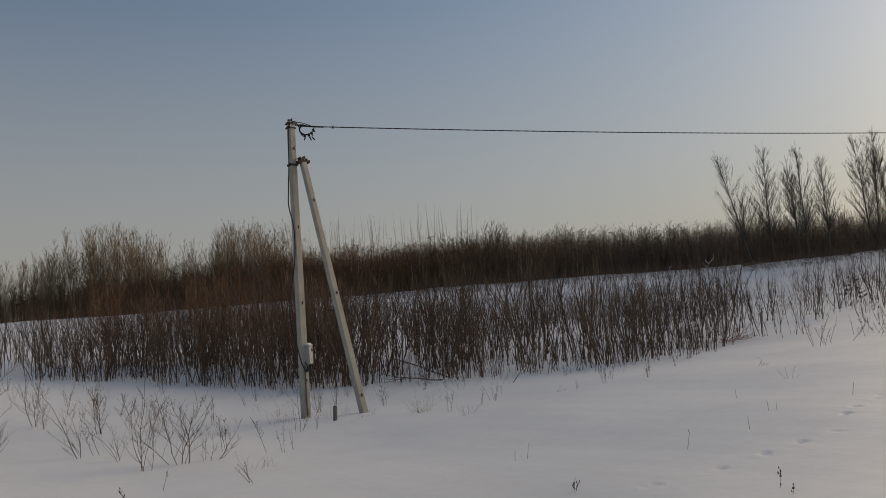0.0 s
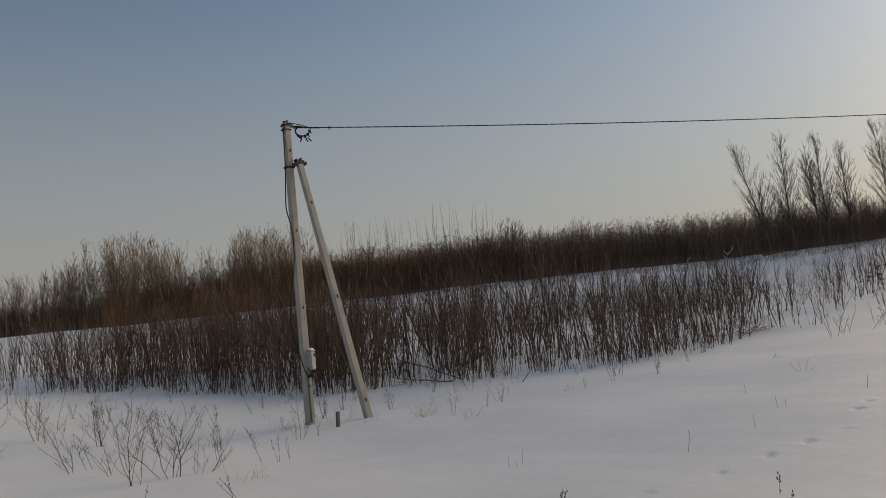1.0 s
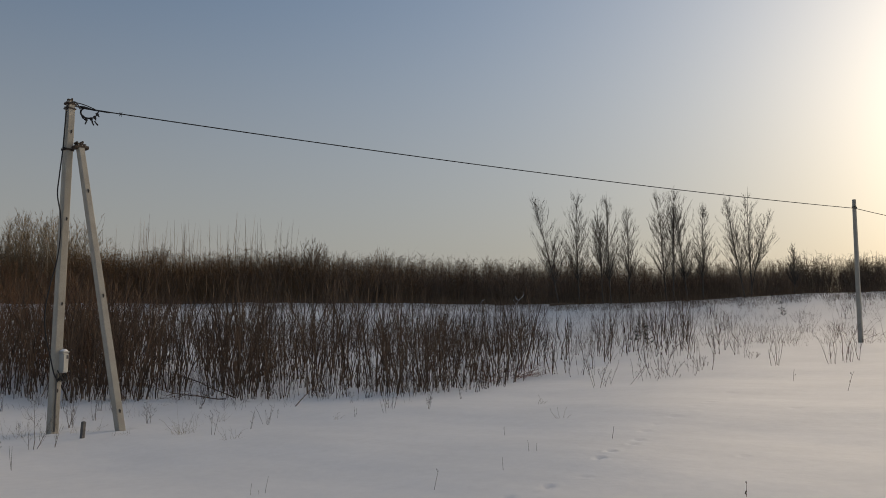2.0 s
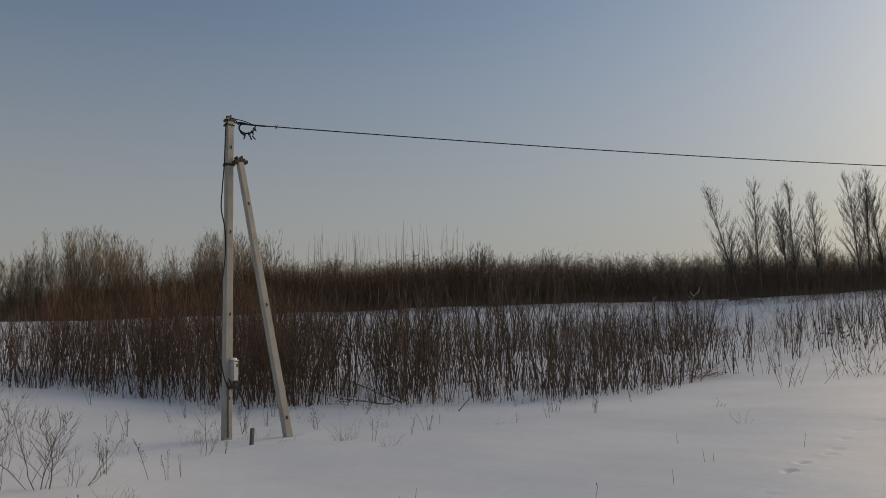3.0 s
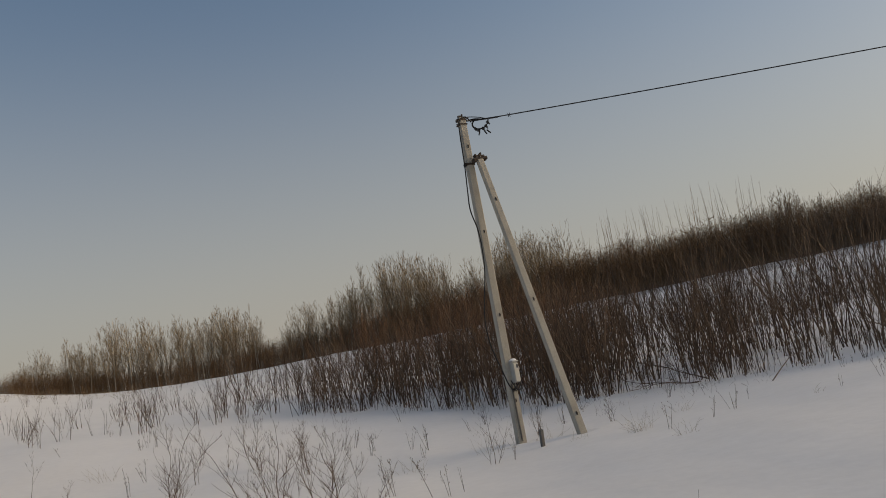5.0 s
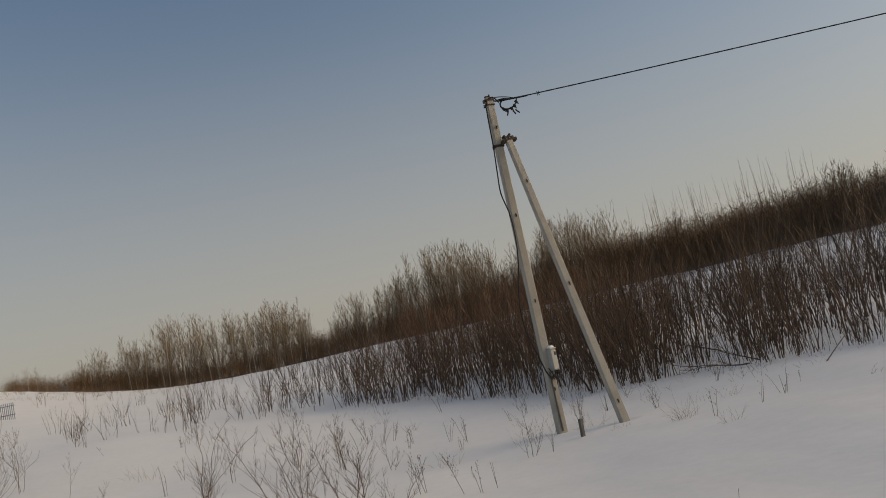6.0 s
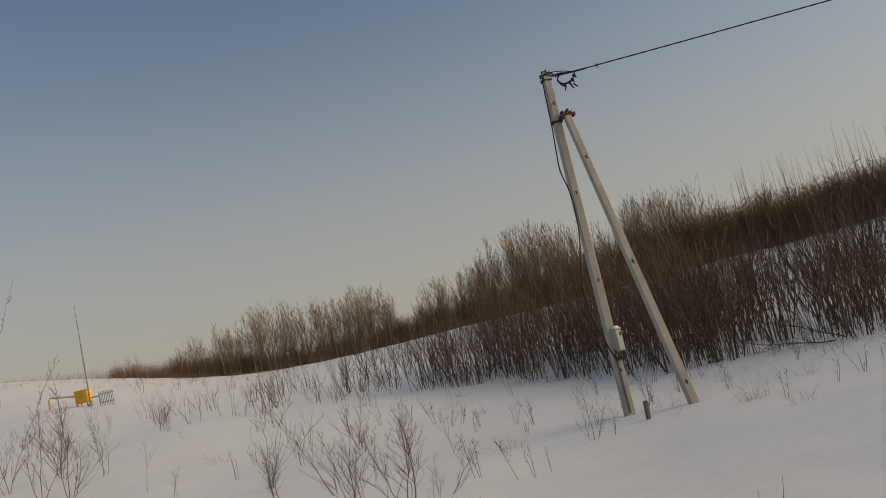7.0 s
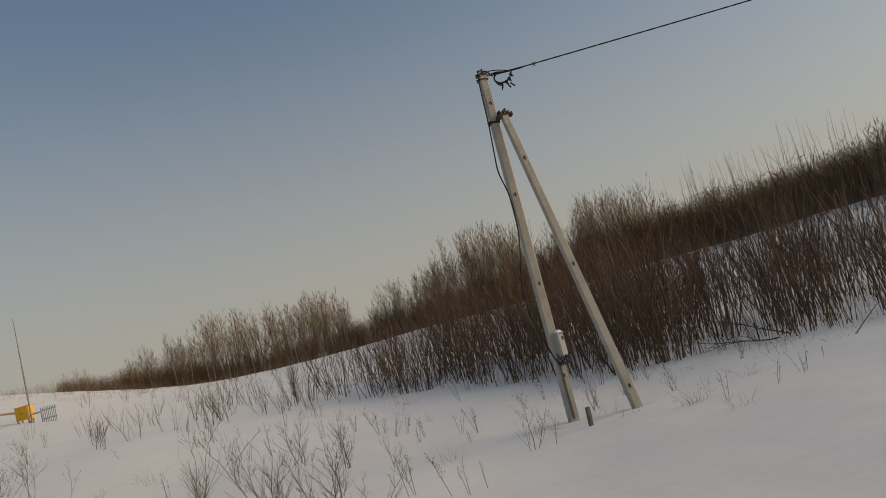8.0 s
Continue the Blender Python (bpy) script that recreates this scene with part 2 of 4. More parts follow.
def limbs_mesh(segs, sides=3):
    """Prisms (or, for far twigs, blades of two sides) for all limbs as arrays of vertices and quads."""
    p0 = np.array([s[0] for s in segs])
    p1 = np.array([s[1] for s in segs])
    r0 = np.array([s[2] for s in segs])
    r1 = np.array([s[3] for s in segs])
    d = p1 - p0
    d = d / np.maximum(np.linalg.norm(d, axis=1, keepdims=True), 1e-9)
    ref = np.where(np.abs(d[:, 2:3]) > 0.9, np.array([[1.0, 0, 0]]), np.array([[0, 0, 1.0]]))
    a = np.cross(d, ref)
    a = a / np.linalg.norm(a, axis=1, keepdims=True)
    b = np.cross(d, a)
    n = len(segs)
    if sides == 2:
        w = np.random.default_rng(n).uniform(0, math.pi, (n, 1))
        a, b = np.cos(w) * a + np.sin(w) * b, np.cos(w) * b - np.sin(w) * a
    V = np.empty((n, 2, sides, 3))
    for k in range(sides):
        w = 2 * math.pi * k / sides
        c = math.cos(w) * a + math.sin(w) * b
        V[:, 0, k] = p0 + r0[:, None] * c
        V[:, 1, k] = p1 + r1[:, None] * c
    base = (np.arange(n) * 2 * sides)[:, None]
    F = []
    for k in range(sides if sides > 2 else 1):
        k2 = (k + 1) % sides
        F.append(base + np.array([[k, k2, sides + k2, sides + k]]))
    return V.reshape(-1, 3), np.stack(F, 1).reshape(-1, 4)


def shrub_segs(rng, h, stems, spread, twigs=5, r=0.012, lean=0.2):
    """Wavy stems from one stool that fork upwards and end in fine twigs."""
    out = []
    for _ in range(stems):
        a, q = rng.uniform(0, 2 * math.pi), spread * math.sqrt(rng.uniform())
        tilt = abs(rng.normal(0, lean))
        hh = h * rng.uniform(0.6, 1.08)
        rr = r * rng.uniform(0.45, 1.65)
        b = a + rng.normal(0, 0.7)
        pts, ds = limb(out, (q * math.cos(a), q * math.sin(a), -0.15), (tilt * math.cos(b), tilt * math.sin(b), 1), hh + 0.15, rr, rng, 7, 0.1, 0.045, 0.33)
        for _ in range(rng.poisson(2.2)):
            k = int(rng.integers(2, 6))
            a2 = rng.uniform(0, 2 * math.pi)
            w = rng.uniform(0.18, 0.45)
            p2, _d = limb(out, pts[k], ds[k] + np.array([w * math.cos(a2), w * math.sin(a2), 0]), hh * rng.uniform(0.25, 0.5), rr * 0.55, rng, 4, 0.11, 0.08, 0.3)
            for _ in range(rng.poisson(twigs * 0.35)):
                a3 = rng.uniform(0, 2 * math.pi)
                limb(out, p2[rng.integers(1, 5)], (0.5 * math.cos(a3), 0.5 * math.sin(a3), 1.0), hh * rng.uniform(0.08, 0.2), rr * 0.3, rng, 1, 0.1, 0.08)
        for _ in range(rng.poisson(twigs)):
            k = int(rng.integers(3, 8))
            a2 = rng.uniform(0, 2 * math.pi)
            limb(out, pts[k], (0.5 * math.cos(a2), 0.5 * math.sin(a2), 1.0), hh * rng.uniform(0.08, 0.24), rr * 0.32, rng, 2, 0.12, 0.08)
    return out


def tree_segs(rng, h, trunk_r, crown_from=0.3, width=0.25, limbs=16, subs=4, twigs=3, up=0.9, trunks=1, bends=6, tilt=None):
    """A bare tree: trunk, rising limbs, branches and twigs."""
    out = []
    for tr in range(trunks):
        lean = rng.normal(0, 0.04 if trunks == 1 else 0.12, 2) if tilt is None else tilt
        hh = h * (1 if tr == 0 else rng.uniform(0.7, 0.95))
        pts, ds = limb(out, (rng.normal(0, 0.1 * (trunks > 1)), rng.normal(0, 0.1 * (trunks > 1)), -0.2), (lean[0], lean[1], 1), hh + 0.2, trunk_r, rng, bends, 0.035, 0.02, 0.12)
        for _ in range(limbs):
            u = crown_from + (0.97 - crown_from) * rng.uniform() ** 0.9
            f = u * bends
            k = min(int(f), bends - 1)
            s = pts[k] * (1 - f + k) + pts[k + 1] * (f - k)
            a = rng.uniform(0, 2 * math.pi)
            c = (u - crown_from) / (0.97 - crown_from)
            ln = hh * width * (0.35 + 1.0 * math.sin(math.pi * min(1, c + 0.12) ** 0.75)) * rng.uniform(0.7, 1.3)
            p2, _ = limb(out, s, (math.cos(a), math.sin(a), up), ln, trunk_r * 0.34 * (1.2 - u), rng, 3, 0.12, 0.14)
            for _ in range(subs):
                k2 = rng.integers(1, 4)
                a2 = a + rng.normal(0, 0.9)
                p3, _ = limb(out, p2[k2], (math.cos(a2), math.sin(a2), up * 1.2), ln * rng.uniform(0.3, 0.6), trunk_r * 0.13, rng, 2, 0.15, 0.14)
                for _ in range(twigs):
                    a3 = rng.uniform(0, 2 * math.pi)
                    limb(out, p3[rng.integers(1, 3)], (math.cos(a3), math.sin(a3), 1.4), ln * rng.uniform(0.15, 0.35), trunk_r * 0.07, rng, 1, 0.1, 0.1)
    return out


def upswept_segs(rng, h, r, tilt=(0, 0), limbs=30, subs=7, twigs=3, reach=0.3, low=0.25, open_angle=0.6, fine=0.006, forks=0, lift=0.09):
    """A slim tree: steep limbs that leave the trunk slanting and curve upwards, clothed in fine rising twigs. Returns trunk and crown."""
    trunk, out = [], []
    stems = [limb(trunk, (0, 0, -0.2), (tilt[0], tilt[1], 1), h + 0.2, r, rng, 9, 0.022, 0.006, 0.08)]
    for _ in range(forks):
        p, d = stems[0]
        k = int(rng.integers(1, 4))
        a = rng.uniform(0, 2 * math.pi)
        stems.append(limb(trunk, p[k], d[k] + np.array([0.28 * math.cos(a), 0.28 * math.sin(a), 0]), h * (1 - k / 9) * rng.uniform(0.8, 0.98), r * 0.65, rng, 9, 0.03, 0.03, 0.1))
    for n in range(limbs):
        pts, ds = stems[n % len(stems)]
        u = low + (0.9 - low) * rng.uniform() ** 1.35
        k = min(int(u * 9), 8)
        q = pts[k] * (1 - u * 9 + k) + pts[k + 1] * (u * 9 - k)
        a = rng.uniform(0, 2 * math.pi)
        w = open_angle * rng.uniform(0.6, 1.3)
        ln = h * reach * (1.02 - u) ** 0.75 * rng.uniform(0.6, 1.1)
        p2, d2 = limb(out, q, (w * math.cos(a), w * math.sin(a), 1), ln, max(fine * 1.2, r * 0.2 * (1.1 - u)), rng, 4, 0.07, lift, 0.3)
        for _ in range(int(subs * (1.3 - u) + 0.5)):
            f2 = rng.uniform(0.2, 3.99)
            k2 = int(f2)
            b = rng.uniform(0, 2 * math.pi)
            v = d2[k2] + np.array([0.42 * math.cos(b), 0.42 * math.sin(b), 0.3])
            p3, d3 = limb(out, p2[k2] * (1 - f2 + k2) + p2[k2 + 1] * (f2 - k2), v, h * rng.uniform(0.03, 0.085) * (1.25 - u), fine, rng, 2, 0.1, 0.1, 0.5)
            for _ in range(twigs):
                limb(out, p3[rng.integers(0, 3)], d3[1] + rng.normal(0, 0.26, 3), h * rng.uniform(0.015, 0.04), fine * 0.7, rng, 1, 0.1, 0.1, 0.5)
    return trunk, out


def tree_base(trunk, crown, sides=2):
    """Trunk and crown as one base of scatter(), with the trunk's faces marked as bark."""
    V, F = limbs_mesh(trunk, 4)
    W, G = limbs_mesh(crown, sides)
    return np.concatenate([V, W]), np.concatenate([F, G + len(V)]), np.concatenate([np.ones(len(F)), np.zeros(len(G))])


def scatter(name, bases, spots, mat, label, category, bark=None):
    """One mesh of many alike plants: each spot is (x, y, scale, turn, which). A base may tell which of its faces are bark."""
    VV, FF, MM, o = [], [], [], 0
    xs = np.array([s[0] for s in spots])
    ys = np.array([s[1] for s in spots])
    zs = height(xs, ys)
    for (x, y, sc, turn, w), z in zip(spots, zs):
        V, F = bases[w][:2]
        if bark:
            MM.append(bases[w][2])
        c, s = math.cos(turn) * sc, math.sin(turn) * sc
        VV.append(np.stack([x + c * V[:, 0] - s * V[:, 1], y + s * V[:, 0] + c * V[:, 1], z + sc * V[:, 2]], 1))
        FF.append(F + o)
        o += len(V)
    me = bpy.data.meshes.new(name)
    V, F = np.concatenate(VV), np.concatenate(FF)
    me.vertices.add(len(V))
    me.vertices.foreach_set("co", V.ravel())
    me.loops.add(F.size)
    me.loops.foreach_set("vertex_index", F.ravel())
    me.polygons.add(len(F))
    me.polygons.foreach_set("loop_start", np.arange(len(F)) * 4)
    me.update(calc_edges=True)
    me.materials.append(mat)
    if bark:
        me.materials.append(bark)
        me.polygons.foreach_set("material_index", np.concatenate(MM).astype(np.int32))
    return tagged(new(name, me), label, category, kind="stuff")


def polar(az, r):
    return OX + r * math.sin(radians(az)), OY + r * math.cos(radians(az))


def edge_r(az):
    return float(around(np.array(az), DIST_AZ, DIST_R))


def brush_segs(rng, h, stems, spread, twigs, r):
    """A coarse far-off clump of upright brush."""
    out = []
    for _ in range(stems):
        a, q = rng.uniform(0, 2 * math.pi), spread * math.sqrt(rng.uniform())
        hh = h * rng.uniform(0.55, 1.0)
        lean = rng.uniform(0.0, 0.35)
        pts, _ds = limb(out, (q * math.cos(a), q * math.sin(a), -0.2), (lean * math.cos(a), lean * math.sin(a), 1), hh, r, rng, 2, 0.08, 0.04, 0.3)
        for _ in range(twigs):
            u = rng.uniform(0.25, 1.0)
            p = pts[0] * (1 - u) + pts[2] * u
            a2 = rng.uniform(0, 2 * math.pi)
            limb(out, p, (0.9 * math.cos(a2), 0.9 * math.sin(a2), rng.uniform(0.3, 1.1)), hh * rng.uniform(0.1, 0.26), r * 0.55, rng, 1, 0.1, 0, 0.3)
    return out


def dome_segs(rng, h, wide, stems):
    """A far-off rounded bush: stems fanning up to a domed outline, fine twigs pointing every way near their tips."""
    out = []
    for _ in range(stems):
        a, q = rng.uniform(0, 2 * math.pi), math.sqrt(rng.uniform())
        tip = np.array([wide * q * math.cos(a), wide * q * math.sin(a), h * (0.4 + 0.6 * math.sqrt(1 - 0.95 * q * q)) * rng.uniform(0.85, 1.0)])
        p = np.array([0.25 * tip[0], 0.25 * tip[1], -0.2])
        pts, _ds = limb(out, p, tip - p, float(np.linalg.norm(tip - p)), 0.02, rng, 3, 0.12, 0.0, 0.3)
        for _ in range(11):
            u = rng.uniform(1.0, 3.0)
            k = min(int(u), 2)
            s = pts[k] * (1 - u + k) + pts[k + 1] * (u - k)
            w = rng.normal(0, 1, 3)
            w[2] = abs(w[2]) * 0.5 + 0.1
            limb(out, s, w, h * rng.uniform(0.06, 0.15), 0.012, rng, 1, 0.1, 0, 0.3)
    return out


# height of the brush and of the trees above it, round the compass
MASS_AZ = (-40, -31, -27, -23, -20, -17, -8, -4, 0, 8, 15, 20, 25, 31, 35, 40, 46, 52, 58, 65, 90)
MASS_H = (0.9, 1.0, 1.8, 2.8, 3.3, 3.8, 4.1, 4.3, 4.9, 6.5, 6.8, 6.9, 6.4, 6.2, 5.8, 5.3, 5.1, 4.9, 4.4, 4.0, 4.5)
TREE_AZ = (-24, -21.7, -20.1, -18.4, -17.1, -15.2, -13.8, -13, -11, -9.1, -7.4, -5.8, -5.1, -4, -2.1, 1, 1.9, 4.4, 5.5, 7.8, 9.9, 11.2, 13.3, 15.5, 17, 18.5)
TREE_H = (3.1, 3.3, 3.6, 6.4, 6.9, 7.7, 9.9, 8.8, 9.3, 8.3, 9.2, 8.9, 6, 4.2, 7.6, 8.2, 10.4, 10.8, 11.0, 10.2, 8.4, 10.3, 9.9, 9.9, 9.6, 7.0)


def build_woods():
    rng = np.random.default_rng(5)
    mass = lambda az: float(np.interp(az, MASS_AZ, MASS_H))
    brush = [limbs_mesh(brush_segs(rng, 5.0, 5, 1.0, 6, 0.019), 2) for _ in range(10)]
    spots, dark = [], []
    for _ in range(3000):
        az = rng.uniform(-37, 80)
        d = rng.uniform(0, 1) ** 1.3 * 16
        x, y = polar(az, edge_r(az) + 0.4 + d)
        row = (x, y, mass(az) / 5 * rng.uniform(0.5, 0.86) * (0.9 + 0.006 * d), rng.uniform(0, 6.3), rng.integers(10))
        (spots if az + rng.normal(0, 7) < 33 else dark).append(row)
    scatter("willow_thicket", brush, spots, THICKET, "dense leafless reddish-brown thicket along the field edge", "thicket")
    scatter("dark_brush", brush, dark, WOODS, "dense dark leafless brush under the woods", "thicket")
    domes = [limbs_mesh(dome_segs(rng, 5.0, rng.uniform(1.4, 2.1), 13), 2) for _ in range(9)]
    warm, cold = [], []
    for _ in range(2600):
        az = rng.uniform(-24, 78)
        d = rng.uniform(0, 18)
        x, y = polar(az, edge_r(az) + 1.2 + d)
        row = (x, y, mass(az) / 5 * rng.uniform(0.74, 1.0) * (0.93 + 0.006 * d), rng.uniform(0, 6.3), rng.integers(9))
        (warm if az + rng.normal(0, 7) < 33 else cold).append(row)
    scatter("thicket_bushes", domes, warm, THICKET, "rounded leafless reddish-brown bushes in the thicket", "bushes")
    scatter("woods_bushes", domes, cold, WOODS, "rounded dark leafless bushes in the woods", "bushes")
    crest = []
    for _ in range(90):
        az = rng.choice((-21.5, -19.5, -17.5, -14, -10)) + rng.normal(0, 1.2)
        x, y = polar(az, edge_r(az) * rng.uniform(0.84, 0.99))
        crest.append((x, y, rng.uniform(0.1, 0.24), rng.uniform(0, 6.3), rng.integers(9)))
    for _ in range(90):
        az = rng.uniform(47, 72)
        x, y = polar(az, edge_r(az) * rng.uniform(0.84, 0.98))
        crest.append((x, y, rng.uniform(0.06, 0.2), rng.uniform(0, 6.3), rng.integers(9)))
    scatter("crest_scrub", domes, crest, THICKET, "low leafless brown scrub on the snowy crest", "scrub")
    # round-headed dark trees that break the skyline of the woods
    trees = [tree_base(*upswept_segs(rng, 6.0, 0.06, rng.normal(0, 0.05, 2), 34, 7, 3, 0.5, 0.2, 0.9, 0.01, 2)) for _ in range(7)]
    spots = []
    for _ in range(70):
        az = rng.uniform(17, 80)
        x, y = polar(az, edge_r(az) + rng.uniform(3, 18))
        spots.append((x, y, mass(az) / 6.0 * rng.uniform(0.8, 0.98), rng.uniform(0, 6.3), rng.integers(7)))
    for az, h in ((30.6, 6.5), (31.2, 6.9), (31.8, 6.4), (35.6, 5.7), (36.2, 5.6), (43.6, 5.0), (49.2, 5.6), (49.7, 5.0)):
        x, y = polar(az, edge_r(az) + 6)
        spots.append((x, y, h / 6.0, az, 3))
    scatter("woods", trees, spots, WOODS, "dark leafless round-headed trees in the woods", "woods", WOODS)
    # tall pale trees, trunk by trunk along the skyline
    pale = [tree_base(*upswept_segs(rng, 9.0, 0.072, rng.normal(0, 0.04, 2), int(rng.integers(30, 40)), 7, 3, rng.uniform(0.46, 0.62), rng.uniform(0.14, 0.28), rng.uniform(0.45, 0.8), 0.0125, int(rng.integers(0, 3)))) for _ in range(10)]
    spots = []
    for _ in range(330):
        az = rng.uniform(-24, 18.5)
        h = float(np.interp(az, TREE_AZ, TREE_H))
        if -5 < az < -3.2 or rng.uniform() < 0.55 and (h < 4 or 8.9 < az < 10.6 or az > 16.5):
            continue
        x, y = polar(az, edge_r(az) + rng.uniform(2, 14))
        spots.append((x, y, h / 9.0 * (1.0 - 0.4 * rng.uniform() ** 2.2), rng.uniform(0, 6.3), rng.integers(10)))
    scatter("pale_woods", pale, spots, PALE_TWIG, "tall pale leafless trees above the thicket", "woods", PALE_BARK)
    whips = [limbs_mesh(tree_segs(rng, 8.0, 0.038, 0.45, 0.07, 8, 1, 1, 2.6, 1, 5)) for _ in range(6)]
    spots = []
    for _ in range(58):
        az = rng.choice((18, 20.5, 22.5, 25, 27.5, 29)) + rng.normal(0, 0.8)
        x, y = polar(az, edge_r(az) + rng.uniform(2, 12))
        spots.append((x, y, rng.uniform(0.88, 1.12), rng.uniform(0, 6.3), rng.integers(6)))
    scatter("slender_saplings", whips, spots, WOODS, "slender leafless saplings rising above the thicket", "saplings")


build_woods()


# ---- birches at the field edge ----
def build_birch(az, r, h, tilt, seed):
    rng = np.random.default_rng(seed)
    x, y = polar(az, r)
    t = thing("birch_tree", x, y, ground_z(x, y), "tall leafless birch with upswept twigs at the field edge", "tree", "birches at the field edge")
    lat = np.array([math.cos(radians(az)), -math.sin(radians(az))]) * tilt
    trunk, crown = upswept_segs(rng, h * 1.03, 0.07 if h > 5 else 0.035, lat * 1.1, 96, 10, 3, 0.38, 0.2, 0.62, 0.0056, 1 if seed % 4 == 2 else 0, 0.05)
    V, F = limbs_mesh(trunk, 6)
    mesh_object("trunk", V.tolist(), F.tolist(), BIRCH, t)
    V, F = limbs_mesh([(a, b, 1.35 * p, 1.35 * q) for a, b, p, q in crown], 2)
    mesh_object("crown", V.tolist(), F.tolist(), BIRCH, t)
    return t


for i, (az, h, tilt) in enumerate(((48.8, 9.4, -0.2), (50.2, 9.3, -0.05), (51.8, 8.2, -0.08), (52.35, 8.9, -0.04), (53.6, 7.9, -0.02), (56.1, 9.0, -0.07), (56.6, 9.0, 0.0), (57.5, 7.9, -0.08),
                                   (58.5, 7.9, 0.02), (61.2, 8.2, -0.13), (61.6, 8.4, 0.0), (64.2, 4.0, 0.03))):
    build_birch(az, 66.0 + (i % 3) * 0.7, h, tilt, 40 + i)

# ---- shrub belt ----
def build_belt():
    rng = np.random.default_rng(11)
    bases, kinds = [], []
    for k in range(20):
        tall = k < 12
        if tall:
            segs = shrub_segs(rng, 3.25, int(rng.integers(4, 9)), rng.uniform(0.35, 1.25), 3.6, rng.uniform(0.0125, 0.0185), 0.16)
        elif k < 15:
            segs = shrub_segs(rng, 1.5, 5, 0.3, 3, 0.009, 0.25)
        else:
            segs = shrub_segs(rng, 2.0, int(rng.integers(2, 5)), 0.25, 5, 0.0115, 0.2)
        V, F = limbs_mesh(segs)
        bases.append(limbs_mesh([(a, b, 1.3 * p, 1.3 * q) for a, b, p, q in segs], 2))
        ob = mesh_object("willow_shrub", V.tolist(), F.tolist(), WILLOW)
        if tall:
            tagged(ob, "leafless brown willow shrub with many upright stems in snow", "shrub", "willow shrubs in the belt")
        elif k < 15:
            tagged(ob, "low sparse leafless willow shrub standing in snow", "shrub", "low shrubs beside the belt")
        else:
            tagged(ob, "open leafless willow shrub with few thin stems in snow", "shrub", "open shrubs on the slope")
        kinds.append(ob)
    tops = [limbs_mesh(shrub_segs(rng, 3.9, 7, 0.8, 10, 0.013, 0.14)) for _ in range(6)]
    used = set()
    rest = []

    def put(k, az, r, s, deep=False):
        x, y = polar(az, r)
        if deep:
            rest.append((x, y, s, rng.uniform(0, 6.3), k))
            return
        m = pose(x, y, ground_z(x, y), 0, 0, rng.uniform(0, 360)) @ Matrix.Scale(s, 4)
        o = copy_thing(kinds[k], m) if k in used else kinds[k]
        o.matrix_basis = m
        used.add(k)

    front = lambda az: float(np.interp(az, (-12, -5, 0, 9.5, 15, 26, 34.7, 43, 48), (35.5, 35, 32.6, 28.5, 26.3, 24.9, 22.3, 22, 24)))
    for n in range(430):
        az = rng.uniform(-8, 46)
        if az > 20 and rng.uniform() < (0.42 if az < 29 else 0.52) or az > 33 and rng.uniform() < (az - 33) / 14 or az < 2 and rng.uniform() < (2 - az) / 11:
            continue
        s = rng.uniform(0.6, 1.08) * float(np.interp(az, (-7, 2, 12, 22, 33, 46), (0.8, 1.05, 1.25, 1.28, 1.2, 1.0)))
        d = rng.uniform() ** 1.1 * (15 if az < 24 else 11)
        put(int(rng.integers(12)), az, front(az) + d, s, d > 4.2)
    for n in range(190):
        az = rng.uniform(14, 47)
        put(15 + int(rng.integers(5)), az, front(az) + rng.uniform(4, 24), rng.uniform(1.0, 1.6), True)
    crowd = []
    for n in range(84):
        az = float(np.clip(rng.normal(10, 5), 0, 20))
        x, y = polar(az, front(az) + rng.uniform(5, 14))
        crowd.append((x, y, rng.uniform(0.7, 1.04) * float(np.interp(az, (0, 4, 14, 20), (0.7, 1.0, 1.0, 0.8))), rng.uniform(0, 6.3), rng.integers(6)))
    for n in range(75):
        az = rng.uniform(40, 68)
        put(12 + int(rng.integers(3)), az, rng.uniform(24, 56), rng.uniform(0.5, 1.1), n > 34)
    for n in range(150):
        az = rng.uniform(36, 58)
        put(15 + int(rng.integers(5)), az, float(np.interp(az, (36, 48, 60), (22, 24.5, 34))) + rng.uniform() ** 1.3 * 22, rng.uniform(0.5, 1.2), n > 75)
    for n in range(46):
        az = rng.uniform(-24, -3)
        put(12 + int(rng.integers(3)), az, rng.uniform(31, 50) if n % 3 else rng.uniform(60, 90), rng.uniform(0.6, 1.2), n > 25)
    for n in range(26):
        az = rng.uniform(-12, 0)
        put(15 + int(rng.integers(5)), az, rng.uniform(31, 44), rng.uniform(0.45, 0.85), n > 20)
    for n in range(26):
        az = rng.uniform(5, 40)
        put(12 + int(rng.integers(3)), az, front(az) - rng.uniform(0.2, 1.8), rng.uniform(0.2, 0.42))
    for n in range(40):
        az = rng.uniform(0, 44)
        put(15 + int(rng.integers(5)), az, front(az) - rng.uniform(-0.6, 0.9), rng.uniform(0.25, 0.6))
    for k, ob in enumerate(kinds):
        if k not in used:
            bpy.data.objects.remove(ob)
    for n in range(260):
        az = rng.uniform(-2, 45)
        rest.append((*polar(az, front(az) + rng.uniform() ** 1.5 * 6 - 0.2), rng.uniform(0.3, 0.75), rng.uniform(0, 6.3), int(rng.integers(12, 20))))
    scatter("willow_tops", tops, crowd, TWIG_TOP, "tall crowded willow shrubs with reddish-brown twigs in the belt", "shrubs")
    scatter("deep_willow_shrubs", bases, rest, WILLOW, "leafless brown willow shrubs deeper in the belt", "shrubs")


build_belt()


